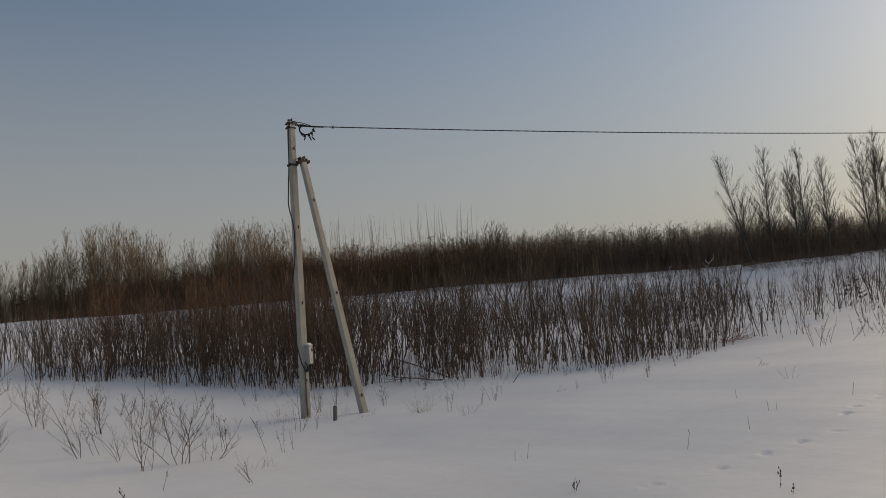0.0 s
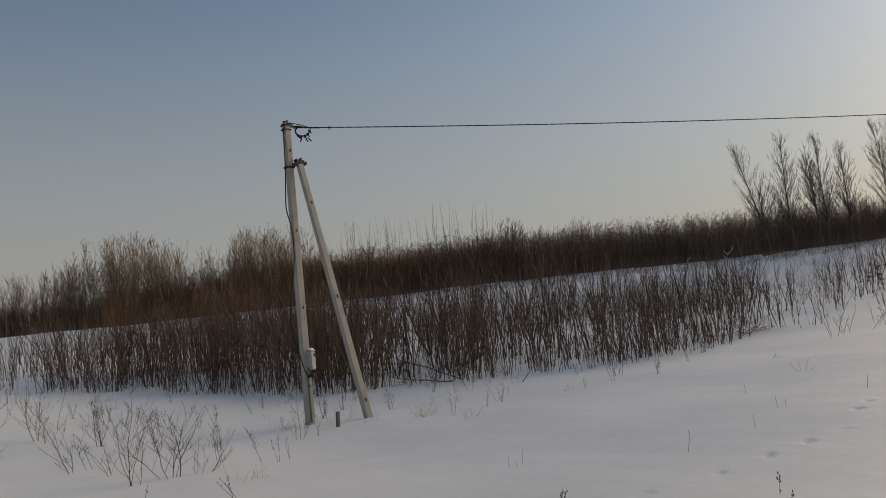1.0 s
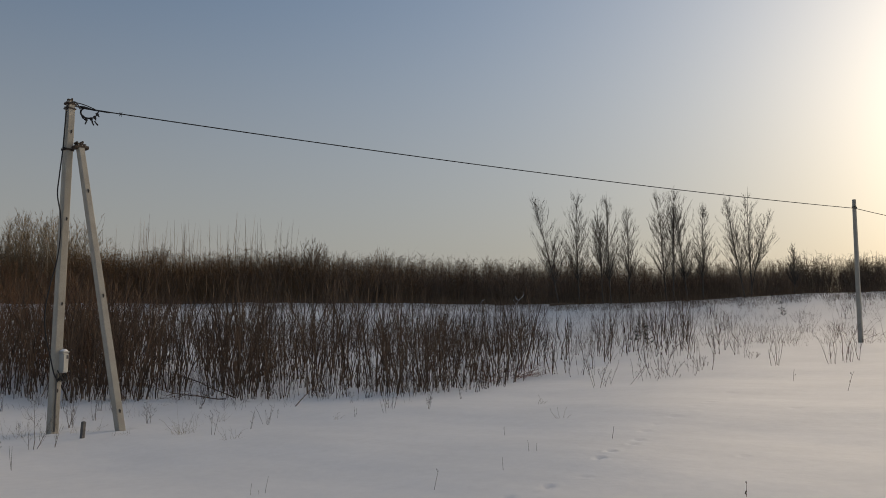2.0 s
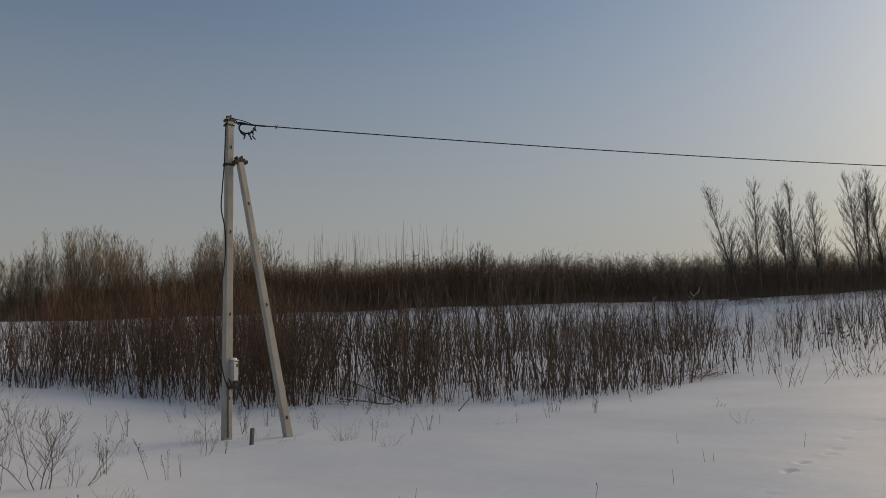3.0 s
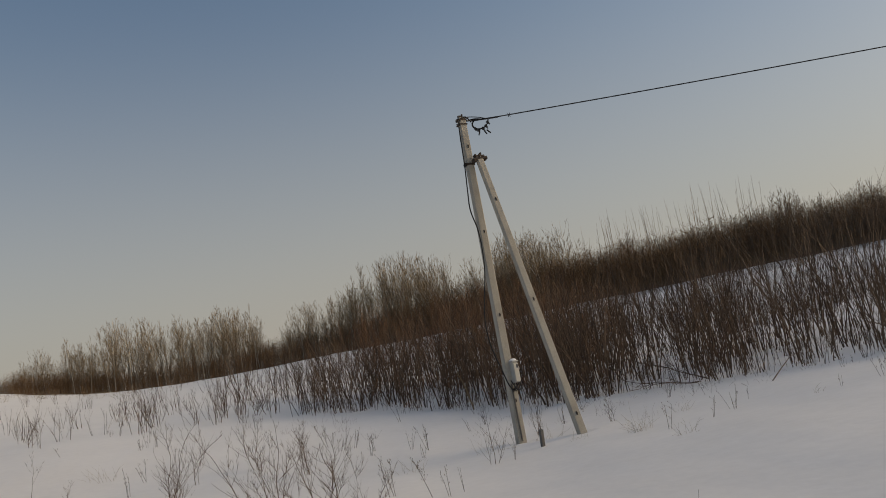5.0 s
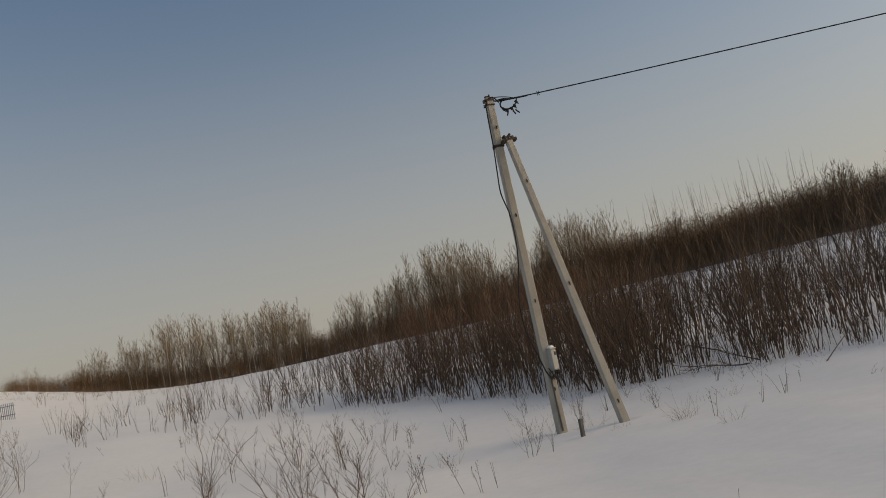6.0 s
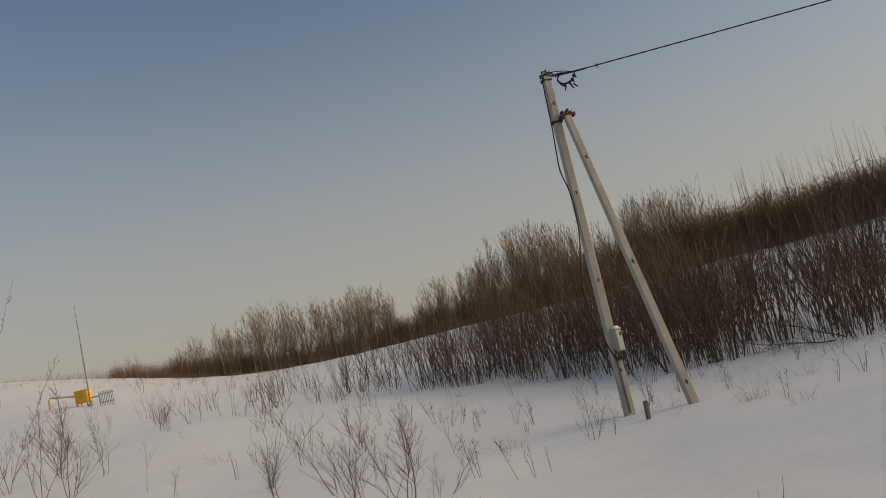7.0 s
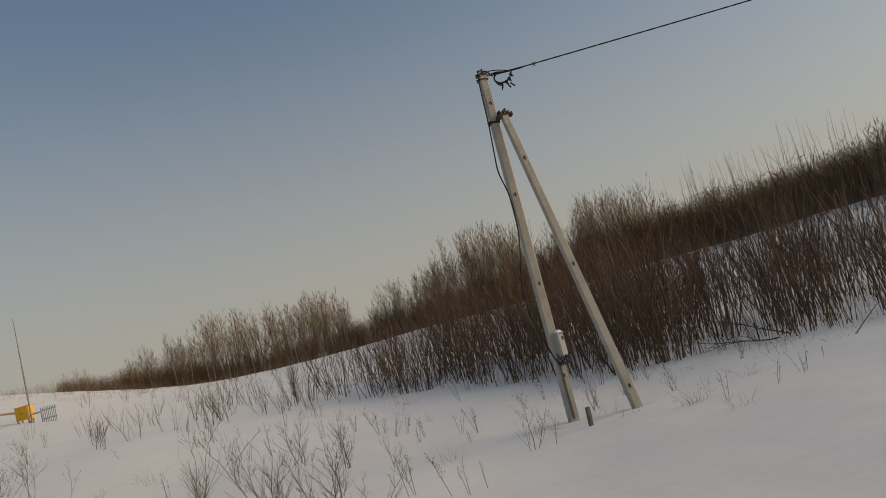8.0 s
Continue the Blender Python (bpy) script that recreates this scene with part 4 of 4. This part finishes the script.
# the forked one: a stem that swings out and rises, others fanning away from it
for x, y, stems, bush, label in (
        (2.5, 14.0, ((0.75, 0.1, 1.25, 0.0115), (-0.1, 0.2, 1.35, 0.009), (-0.45, -0.1, 1.25, 0.009), (-0.75, 0.3, 1.1, 0.007), (0.15, -0.3, 0.95, 0.006)), 5, "forked leafless young willow fanning out of the snow"),
        (2.85, 14.1, ((1.1, 0.1, 0.85, 0.008), (0.15, 0.3, 0.6, 0.005), (0.5, -0.3, 0.5, 0.005), (-0.2, 0.2, 0.45, 0.004)), 2, "low leafless willow with one long leaning branch"),
        (1.85, 13.6, ((0.0, 0.1, 1.5, 0.009), (0.2, -0.1, 1.25, 0.007), (-0.16, 0.2, 1.2, 0.006), (0.55, 0.1, 0.75, 0.005)), 3, "slender leafless young willow with upright stems in snow"),
        (0.6, 21.9, ((-0.35, 0.1, 1.35, 0.01), (0.05, 0.2, 1.2, 0.009), (0.2, 0.0, 0.9, 0.007)), 4, SHOOT),
        (1.85, 20.3, ((-0.45, 0.1, 1.25, 0.009), (-0.15, 0.2, 1.0, 0.008), (0.05, -0.2, 1.05, 0.008), (0.3, 0.1, 0.95, 0.008), (0.12, 0.3, 0.7, 0.007)), 5, SHOOT),
        (5.4, 17.0, ((-0.05, 0.1, 0.98, 0.008), (0.3, 0.2, 0.8, 0.006), (-0.4, 0.1, 0.6, 0.005)), 3, SHOOT),
        (5.75, 17.0, ((0.1, 0.1, 0.5, 0.005), (-0.05, 0.0, 0.62, 0.004)), 0, "slender leafless willow shoot rising from snow"),
        (1.2, 15.9, ((-0.55, 0.2, 1.55, 0.009), (-0.4, -0.2, 1.0, 0.007)), 3, "leafless young willow leaning over the snow"),
        (-0.6, 18.4, ((-0.02, 0.1, 1.75, 0.009), (0.06, 0.0, 1.6, 0.009), (0.15, 0.2, 0.8, 0.007), (0.0, -0.3, 0.7, 0.006), (0.25, 0.0, 0.6, 0.006)), 4, "tall leafless young willow with long thin shoots"),
        (-0.6, 20.9, ((-0.05, 0.0, 1.3, 0.009), (0.35, 0.2, 0.7, 0.006)), 6, SHOOT),
        (0.75, 21.4, ((-0.3, 0.2, 0.8, 0.008), (0.2, 0.1, 0.7, 0.007)), 4, SHOOT),
        (2.9, 19.3, ((-0.1, 0.0, 0.8, 0.006), (0.2, 0.1, 0.5, 0.005)), 5, SHOOT),
        (-4.65, 34.7, ((-0.2, 0.0, 1.1, 0.012), (0.1, 0.1, 1.3, 0.012), (0.35, 0.0, 0.9, 0.01)), 5, SHOOT),
        (-3.1, 35.1, ((-0.1, 0.0, 1.0, 0.012), (0.25, 0.1, 0.8, 0.01)), 5, SHOOT),
        (-1.0, 37.2, ((-0.3, 0.0, 1.3, 0.013), (0.0, 0.1, 1.5, 0.013), (0.25, 0.0, 1.4, 0.012), (0.5, 0.0, 1.0, 0.01)), 5, SHOOT),
        (-2.6, 39.6, ((-0.2, 0.0, 1.6, 0.014), (0.15, 0.1, 1.7, 0.014), (0.4, 0.0, 1.3, 0.012)), 6, SHOOT),
        (-7.05, 29.3, ((-0.1, 0.0, 1.1, 0.011), (0.2, 0.1, 0.9, 0.01)), 4, SHOOT),
        (-5.6, 20.4, ((0.0, 0.1, 3.2, 0.012), (-0.25, 0.1, 2.2, 0.011), (0.2, 0.0, 1.9, 0.01), (0.5, 0.1, 1.3, 0.008)), 6, "tall leafless young willow with long thin shoots"),
        (-6.5, 20.9, ((0.05, 0.1, 3.4, 0.012), (-0.15, 0.1, 2.0, 0.01), (0.3, 0.0, 1.7, 0.01)), 6, "tall leafless young willow with long thin shoots"),
        (-7.1, 23.0, ((0.1, 0.0, 2.5, 0.012), (-0.2, 0.1, 2.1, 0.011), (0.35, 0.0, 1.8, 0.01), (-0.5, 0.0, 1.6, 0.009)), 6, "tall leafless young willow with long thin shoots"),
        (-5.84, 22.6, ((0.1, 0.0, 1.5, 0.009), (-0.2, 0.1, 1.2, 0.008), (0.55, 0.0, 1.1, 0.007)), 5, SHOOT),
        (-7.9, 22.0, ((0.0, 0.0, 2.6, 0.012), (0.25, 0.1, 2.0, 0.011), (-0.3, 0.0, 1.9, 0.01)), 6, "tall leafless young willow with long thin shoots"),
        (-3.95, 15.0, ((0.02, 0.0, 4.3, 0.01), (-0.06, 0.05, 3.2, 0.008)), 0, "tall leafless young willow with long thin shoots"),
        (-3.76, 20.2, ((0.0, 0.0, 1.15, 0.006),), 0, "slender leafless willow shoot rising from snow"),
        (-2.6, 18.8, ((-0.1, 0.0, 0.65, 0.006), (0.2, 0.1, 0.5, 0.005)), 2, SHOOT),
        (-0.15, 17.0, ((-0.2, 0.0, 0.9, 0.007), (0.05, 0.1, 0.75, 0.006), (0.3, 0.0, 0.6, 0.006), (-0.05, 0.2, 0.7, 0.006)), 4, SHOOT),
        (1.7, 15.0, ((-0.5, 0.1, 0.9, 0.006), (-0.15, 0.2, 0.7, 0.006)), 3, SHOOT),
        (7.1, 20.6, ((0.1, 0.0, 0.8, 0.008), (-0.25, 0.1, 0.7, 0.007), (0.3, 0.0, 0.6, 0.006)), 4, SHOOT),
        (8.6, 19.8, ((0.2, 0.0, 0.55, 0.007), (-0.3, 0.1, 0.45, 0.006), (0.0, 0.0, 0.5, 0.006)), 4, SHOOT)):
    plant("willow_sapling", x, y, young_willow(rng, stems, bush), WEED, label, "sapling", "young willows in the foreground")


def weed(rng, h, stems, heads, lean):
    """Dry stalks that end in short clustered seed branches."""
    made = []
    for _ in range(stems):
        out = []
        l = lean + rng.normal(0, 0.15, 2)
        pts, ds = limb(out, (rng.normal(0, 0.03), rng.normal(0, 0.03), -0.1), (l[0], l[1], 1), (h + 0.1) * rng.uniform(0.7, 1.05), 0.005 * min(1, 0.45 + h), rng, 4, 0.05, -0.02, 0.5)
        for _ in range(heads):
            u = rng.uniform(0.45, 0.999)
            k = min(int(u * 4), 3)
            p = pts[k] * (1 - (u * 4 - k)) + pts[k + 1] * (u * 4 - k)
            b = rng.uniform(0, 2 * math.pi)
            q, _d = limb(out, p, (0.7 * math.cos(b), 0.7 * math.sin(b), 0.8), h * rng.uniform(0.04, 0.19), 0.0026, rng, 2, 0.15)
            out.append((q[-1], q[-1] + np.array([0, 0, 0.018]), 0.0068, 0.003))
        made.append(out)
    return made


for x, y, h, stems, heads, lx, ly in ((1.45, 16.2, 0.7, 2, 18, -0.4, 0), (1.2, 16.5, 0.38, 2, 8, -0.7, 0), (4.0, 14.5, 0.58, 1, 22, -0.2, 0), (4.25, 14.3, 0.45, 2, 4, -0.3, 0), (1.7, 22.6, 0.48, 3, 3, 0, 0), (4.5, 14.6, 0.36, 2, 0, 0, 0),
                                      (-6.4, 28.3, 0.95, 4, 6, 0.1, 0), (-7.1, 32.6, 0.6, 2, 4, 0, 0), (-1.9, 22.0, 0.55, 3, 5, -0.1, 0), (-1.9, 20.4, 0.6, 3, 3, -0.2, 0), (2.2, 24.2, 0.65, 4, 12, -0.3, 0), (2.9, 23.6, 0.5, 3, 10, 0.1, 0),
                                      (3.25, 21.9, 0.42, 3, 2, 0, 0), (3.45, 15.2, 0.62, 3, 16, -0.15, 0), (-0.9, 23.3, 0.5, 3, 3, 0, 0), (-1.0, 22.0, 0.42, 3, 3, 0, 0), (1.7, 11.2, 0.4, 1, 2, 0.1, 0), (1.36, 10.9, 0.22, 2, 6, -0.7, 0), (-5.0, 26.0, 0.5, 1, 4, -0.6, 0),
                                      (4.94, 6.95, 0.19, 2, 7, 0.05, 0), (5.95, 9.3, 0.2, 1, 0, 0, 0), (5.8, 9.4, 0.19, 1, 0, 0, 0), (5.88, 9.35, 0.1, 1, 0, 0, 0), (5.98, 5.4, 0.21, 1, 8, 0, 0), (5.9, 5.15, 0.12, 1, 4, 0.1, 0),
                                      (7.15, 7.6, 0.24, 1, 1, 0.1, 0), (8.3, 7.7, 0.16, 1, 0, 0, 0), (9.4, 8.4, 0.2, 1, 0, 0.1, 0), (9.55, 8.3, 0.18, 1, 0, -0.1, 0), (10.87, 8.13, 0.22, 1, 0, 0, 0), (10.6, 10.0, 0.2, 1, 0, 0, 0), (8.75, 4.8, 0.2, 1, 5, 0.1, 0), (18.4, 8.0, 0.4, 1, 5, 0, 0),
                                      (20.8, 10.4, 0.3, 1, 1, 0, 0), (8.35, 15.85, 0.55, 2, 4, -0.1, 0), (9.25, 15.9, 0.42, 2, 2, 0.2, 0), (10.6, 17.3, 0.3, 1, 4, 0, 0), (2.8, 10.8, 0.35, 3, 3, -0.4, 0),
                                      (-1.6, 24.0, 0.5, 3, 5, 0.1, 0), (-2.6, 26.5, 0.5, 4, 5, 0, 0), (0.7, 24.8, 0.5, 4, 4, 0, 0), (2.3, 24.3, 0.4, 3, 5, 0.2, 0),
                                      (3.4, 22.6, 0.5, 3, 5, -0.1, 0), (4.6, 21.4, 0.6, 4, 5, 0, 0), (0.0, 29.0, 0.5, 3, 4, 0, 0), (-4.0, 30.4, 0.5, 3, 5, 0, 0), (-9.4, 29.5, 0.8, 5, 5, 0, 0), (-11.0, 34.0, 0.7, 4, 5, 0, 0)):
    plant("dry_weed", x, y, weed(rng, h, stems, heads, np.array([lx, ly])), WEED, "dry brown weed stalks with seed heads in snow" if heads else "thin bare dry stalk standing in snow", "weed", "dry weeds in the snow", 3, "stalk")


for n in range(40):
    az = rng.uniform(-14, 42)
    r = float(np.interp(az, (-14, 0, 9, 15, 26, 35, 42), (30, 27, 24, 23, 22.5, 20, 19))) + rng.uniform(-5.5, 2.5)
    x, y = polar(az, r)
    if math.hypot(x - P1[0], y - P1[1]) < 0.6:
        continue
    h = rng.uniform(0.2, 0.65)
    plant("dry_weed", x, y, weed(rng, h, int(rng.integers(2, 6)), int(rng.integers(1, 5)), rng.normal(0, 0.12, 2)), WEED, "dry brown weed stalks with seed heads in snow", "weed", "dry weeds in the snow", 3, "stalk")


def low_patch(n, spread, h):
    made = []
    for _ in range(n):
        ox, oy = rng.normal(0, spread, 2) * np.array([1, 0.5])
        d = np.array([ox, oy, 0])
        made.append([(a + d, b + d, r0 * 1.2, r1 * 1.2) for a, b, r0, r1 in weed(rng, h * rng.uniform(0.25, 1.1), 1, int(rng.integers(2, 11)), rng.normal(0, 0.3, 2))[0]])
    return made


for x, y, n, spread, h in ((21.6, 14.5, 26, 0.75, 0.6), (25.1, 15.5, 8, 0.3, 0.55), (28.1, 15.4, 10, 0.3, 0.45), (18.6, 14.5, 10, 0.5, 0.8), (30.5, 21.5, 14, 0.8, 0.6), (35.0, 18.5, 10, 0.7, 0.5), (40.0, 20.0, 14, 1.0, 0.6)):
    plant("weed_patch", x, y, low_patch(n, spread, h), WEED, "patch of low reddish-brown dry weeds in snow", "weed patch", "dry weeds in the snow", 3, "stalk")


def tuft_segs(rng, n, h, spread):
    out = []
    for _ in range(n):
        a, q = rng.uniform(0, 2 * math.pi), spread * math.sqrt(rng.uniform())
        limb(out, (q * math.cos(a), q * math.sin(a), -0.05), (0.35 * math.cos(a) + rng.normal(0, 0.25), 0.35 * math.sin(a) + rng.normal(0, 0.25), 1), h * rng.uniform(0.3, 1.15), 0.0024, rng, 4, 0.2, -0.1, 0.4)
    return out


for x, y, n, h, sp in ((8.1, 16.65, 34, 0.55, 0.22), (8.15, 14.6, 16, 0.3, 0.14), (7.2, 17.6, 14, 0.3, 0.2), (5.7, 19.4, 22, 0.5, 0.3), (7.0, 19.3, 20, 0.4, 0.3), (3.3, 12.4, 16, 0.4, 0.2), (9.6, 18.2, 14, 0.35, 0.2), (10.8, 15.2, 8, 0.25, 0.1),
                       (14.2, 12.6, 8, 0.35, 0.1), (12.4, 10.4, 6, 0.3, 0.08), (-3.0, 22.6, 20, 0.5, 0.3), (-8.2, 26.0, 26, 0.6, 0.4), (4.0, 18.4, 18, 0.45, 0.3)):
    V, F = limbs_mesh(tuft_segs(rng, n, h, sp), 3)
    g = mesh_object("grass_tuft", V.tolist(), F.tolist(), STRAW)
    g.matrix_world = pose(x, y, ground_z(x, y))
    tagged(g, "tuft of dry straw-coloured grass poking through snow", "grass", "grass tufts in the snow", "stuff")

for n in range(46):
    az = rng.uniform(-6, 38)
    r = float(np.interp(az, (-14, 0, 9, 15, 26, 35, 42), (30, 29, 26, 25, 24, 21.5, 20))) - rng.uniform() ** 1.6 * 6
    x, y = polar(az, r)
    V, F = limbs_mesh(tuft_segs(rng, int(rng.integers(5, 14)), rng.uniform(0.14, 0.42), rng.uniform(0.1, 0.4)), 3)
    g = mesh_object("grass_tuft", V.tolist(), F.tolist(), WEED)
    g.matrix_world = pose(x, y, ground_z(x, y))
    tagged(g, "small tuft of dry brown grass poking through snow", "grass", "grass tufts in the snow", "stuff")

# straw grass along the far crest
spots = []
for _ in range(130):
    az = rng.uniform(-36, -13)
    x, y = polar(az, edge_r(az) * rng.uniform(0.74, 0.97))
    spots.append((x, y, rng.uniform(0.6, 1.2), rng.uniform(0, 6.3), rng.integers(4)))
scatter("crest_grass", [limbs_mesh([(a, b, 3 * r, 3 * q) for a, b, r, q in tuft_segs(rng, 14, 0.6, 0.5)], 2) for _ in range(4)], spots, STRAW, "dry straw-coloured grass along the far crest", "grass")


# ---- fallen branches ----
def fallen(points, r, label, mat=WILLOW):
    pts = [(x, y, ground_z(x, y) + dz) for x, y, dz in points]
    n = len(pts)
    o = Vector(pts[0])
    V, F = tube([Vector(p) - o for p in pts], r, 6, [r * (1 - 0.6 * i / (n - 1)) for i in range(n)])
    ob = mesh_object("fallen_branch", V, F, mat)
    ob.matrix_world = Matrix.Translation(o)
    tagged(ob, label, "branch")


def fallen_bough(x, y, turn, ln, rise, seed):
    """A forked bough lying in the shrubs."""
    r2 = np.random.default_rng(seed)
    out = []
    d = (math.cos(radians(turn)), math.sin(radians(turn)), rise)
    p, ds = limb(out, (0, 0, 0.03), d, ln, 0.018, r2, 9, 0.2, 0.0, 0.3)
    for k in (2, 3, 4, 5, 6):
        w = r2.normal(0, 0.5, 3)
        w[2] = abs(w[2]) * 0.6
        q, dq = limb(out, p[k], ds[k] + w, ln * r2.uniform(0.2, 0.4), 0.009, r2, 5, 0.24, 0.0, 0.3)
        for _ in range(3):
            limb(out, q[r2.integers(1, 5)], dq[2] + r2.normal(0, 0.6, 3), ln * 0.1, 0.005, r2, 2, 0.1)
    V, F = limbs_mesh(out, 4)
    ob = mesh_object("fallen_branch", V.tolist(), F.tolist(), WILLOW)
    ob.matrix_world = pose(x, y, ground_z(x, y))
    tagged(ob, "dark forked fallen branch lying in the shrubs", "branch")


fallen_bough(13.0, 24.3, 160, 2.6, 0.36, 1)
fallen_bough(12.6, 24.1, 176, 2.3, 0.1, 2)
fallen_bough(17.6, 22.0, 150, 1.8, 0.25, 3)
fallen(((12.1, 19.1, 0.0), (12.5, 19.4, 0.18), (13.0, 19.8, 0.38), (13.4, 20.2, 0.42)), 0.014, "thin bent stick stuck in the snow")
fallen(((6.85, 28.7, 0.0), (6.72, 28.75, 0.7), (6.5, 28.8, 1.35)), 0.024, "pale broken stem leaning among the shrubs", PALE_TWIG)
RED_TWIG = material("reddish_brush", ((0.13, 0.05, 0.035), (0.26, 0.11, 0.075)), 4, 0.85, 0.0, 30, vary=0.3)
for bx, by, sc in ((20.6, 19.6, 1.0), (20.0, 20.0, 0.8), (21.3, 19.4, 0.7)):
    heap = []
    for _ in range(16):
        a = rng.uniform(0, 2 * math.pi)
        p2, d2 = limb(heap, (rng.normal(0, 0.35), rng.normal(0, 0.3), 0.02), (math.cos(a), math.sin(a), rng.uniform(0.1, 0.7)), rng.uniform(0.5, 1.3), 0.009, rng, 5, 0.14, 0.0, 0.3)
        for _ in range(5):
            w = rng.normal(0, 0.7, 3)
            limb(heap, p2[rng.integers(1, 6)], d2[2] + w, rng.uniform(0.12, 0.35), 0.004, rng, 2, 0.12)
    V, F = limbs_mesh(heap, 3)
    ob = mesh_object("brush_heap", V.tolist(), F.tolist(), RED_TWIG)
    ob.matrix_world = pose(bx, by, ground_z(bx, by)) @ Matrix.Scale(sc, 4)
    tagged(ob, "tangle of reddish fallen brush lying on snow", "brush", "brush heaps at the shrub belt", "stuff")


# ---- young pines on the slope ----
def pine_segs(rng, h):
    """A straggling seedling: a few uneven whorls, needles bunched at the shoot ends."""
    out = []
    pts, ds = limb(out, (0, 0, -0.15), (rng.normal(0, 0.08), rng.normal(0, 0.08), 1), h + 0.15, 0.016, rng, 5, 0.08, 0.0, 0.3)
    needles = []
    for k in (1, 2, 3, 5):
        for b in range(int(rng.integers(2, 5))):
            a = rng.uniform(0, 2 * math.pi)
            p, _d = limb(out, pts[k] + np.array([0, 0, rng.normal(0, 0.03)]), (math.cos(a), math.sin(a), 0.25), h * 0.42 * rng.uniform(0.3, 1.0) * (1.15 - k / 6.5), 0.008, rng, 3, 0.12, 0.12)
            for _ in range(26):
                u = rng.uniform(0.45, 1.05)
                s = p[1] * (1 - u) + p[3] * u
                w = rng.normal(0, 1, 3)
                w[2] = abs(w[2]) * 0.8
                needles.append((s, s + 0.08 * w / np.linalg.norm(w), 0.005, 0.002))
    return out, needles


NEEDLE = material("pine_needles", ((0.02, 0.035, 0.02), (0.05, 0.075, 0.04)), 5, 0.8, 0.0, 40, vary=0.3)
for az, r, h in ((54.0, 40.4, 0.9), (55.0, 37.6, 0.85), (63.6, 54.7, 0.8)):
    x, y = polar(az, r)
    wood, needles = pine_segs(rng, h)
    t = thing("young_pine", x, y, ground_z(x, y), "small dark green young pine on the snowy slope", "tree", "young pines on the slope")
    V, F = limbs_mesh(wood, 4)
    mesh_object("trunk", V.tolist(), F.tolist(), WOODS, t)
    V, F = limbs_mesh(needles, 3)
    mesh_object("needles", V.tolist(), F.tolist(), NEEDLE, t)


# ---- snow-laden snags and a log at the wood's edge ----
def build_snag(x, y, h, seed, label):
    r2 = np.random.default_rng(seed)
    t = thing("broken_snag", x, y, ground_z(x, y), label, "snag")
    segs = []
    pts, _d = limb(segs, (0, 0, -0.2), (0.1, 0.1, 1), h + 0.2, 0.03, r2, 4, 0.2, 0.0, 0.4)
    for k in (2, 3, 4):
        a = r2.uniform(0, 6.3)
        limb(segs, pts[k], (math.cos(a), math.sin(a), 0.6), h * 0.45, 0.018, r2, 3, 0.22, 0.05, 0.4)
    V, F = limbs_mesh(segs, 5)
    mesh_object("wood", V.tolist(), F.tolist(), WOODS, t)
    V, F = limbs_mesh([(a + np.array([0, 0, 0.03]), b + np.array([0, 0, 0.03]), 1.15 * r, 1.15 * q) for a, b, r, q in segs[1:]], 5)
    mesh_object("snow_cover", V.tolist(), F.tolist(), SNOW_CAP, t, "crust of white snow on the wood")


build_snag(46.6, 45.4, 1.15, 3, "broken snag crusted with white snow before the woods")
build_snag(44.6, 47.0, 0.7, 4, "low broken snag crusted with snow before the woods")
build_snag(37.5, 53.2, 1.0, 6, "broken snag crusted with white snow before the woods")
fallen(((50.9, 45.4, 0.1), (51.6, 44.8, 0.14), (52.6, 44.2, 0.1)), 0.12, "dark fallen log lying on snow under the birches", WOODS)

# short dry stalks over the far field, some crowded to darken shaded snow
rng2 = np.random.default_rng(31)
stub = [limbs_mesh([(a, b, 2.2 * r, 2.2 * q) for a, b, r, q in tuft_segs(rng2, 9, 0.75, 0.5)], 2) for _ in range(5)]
spots = []
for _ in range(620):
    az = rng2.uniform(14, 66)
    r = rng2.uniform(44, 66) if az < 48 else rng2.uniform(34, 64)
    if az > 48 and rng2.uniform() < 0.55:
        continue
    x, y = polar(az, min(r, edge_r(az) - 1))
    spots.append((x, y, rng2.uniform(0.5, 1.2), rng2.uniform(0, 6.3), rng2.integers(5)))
# scrub behind the belt, thickened to stand in for the snow's shade there
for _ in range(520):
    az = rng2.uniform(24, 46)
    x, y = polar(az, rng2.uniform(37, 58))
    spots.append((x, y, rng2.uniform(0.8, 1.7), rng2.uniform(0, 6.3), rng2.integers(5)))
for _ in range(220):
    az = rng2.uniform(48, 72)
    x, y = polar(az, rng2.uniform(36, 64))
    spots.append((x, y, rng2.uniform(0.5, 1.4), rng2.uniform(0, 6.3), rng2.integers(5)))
# dense dark band along the woods' foot, imitating the shade on the snow
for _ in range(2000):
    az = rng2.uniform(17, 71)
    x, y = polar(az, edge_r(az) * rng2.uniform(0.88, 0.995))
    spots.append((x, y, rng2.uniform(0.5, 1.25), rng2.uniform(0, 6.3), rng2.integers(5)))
scatter("field_stalks_and_shade", stub, spots, WEED, "short dry stalks over the far snow field, crowded into dark strips for shade", "stalks")
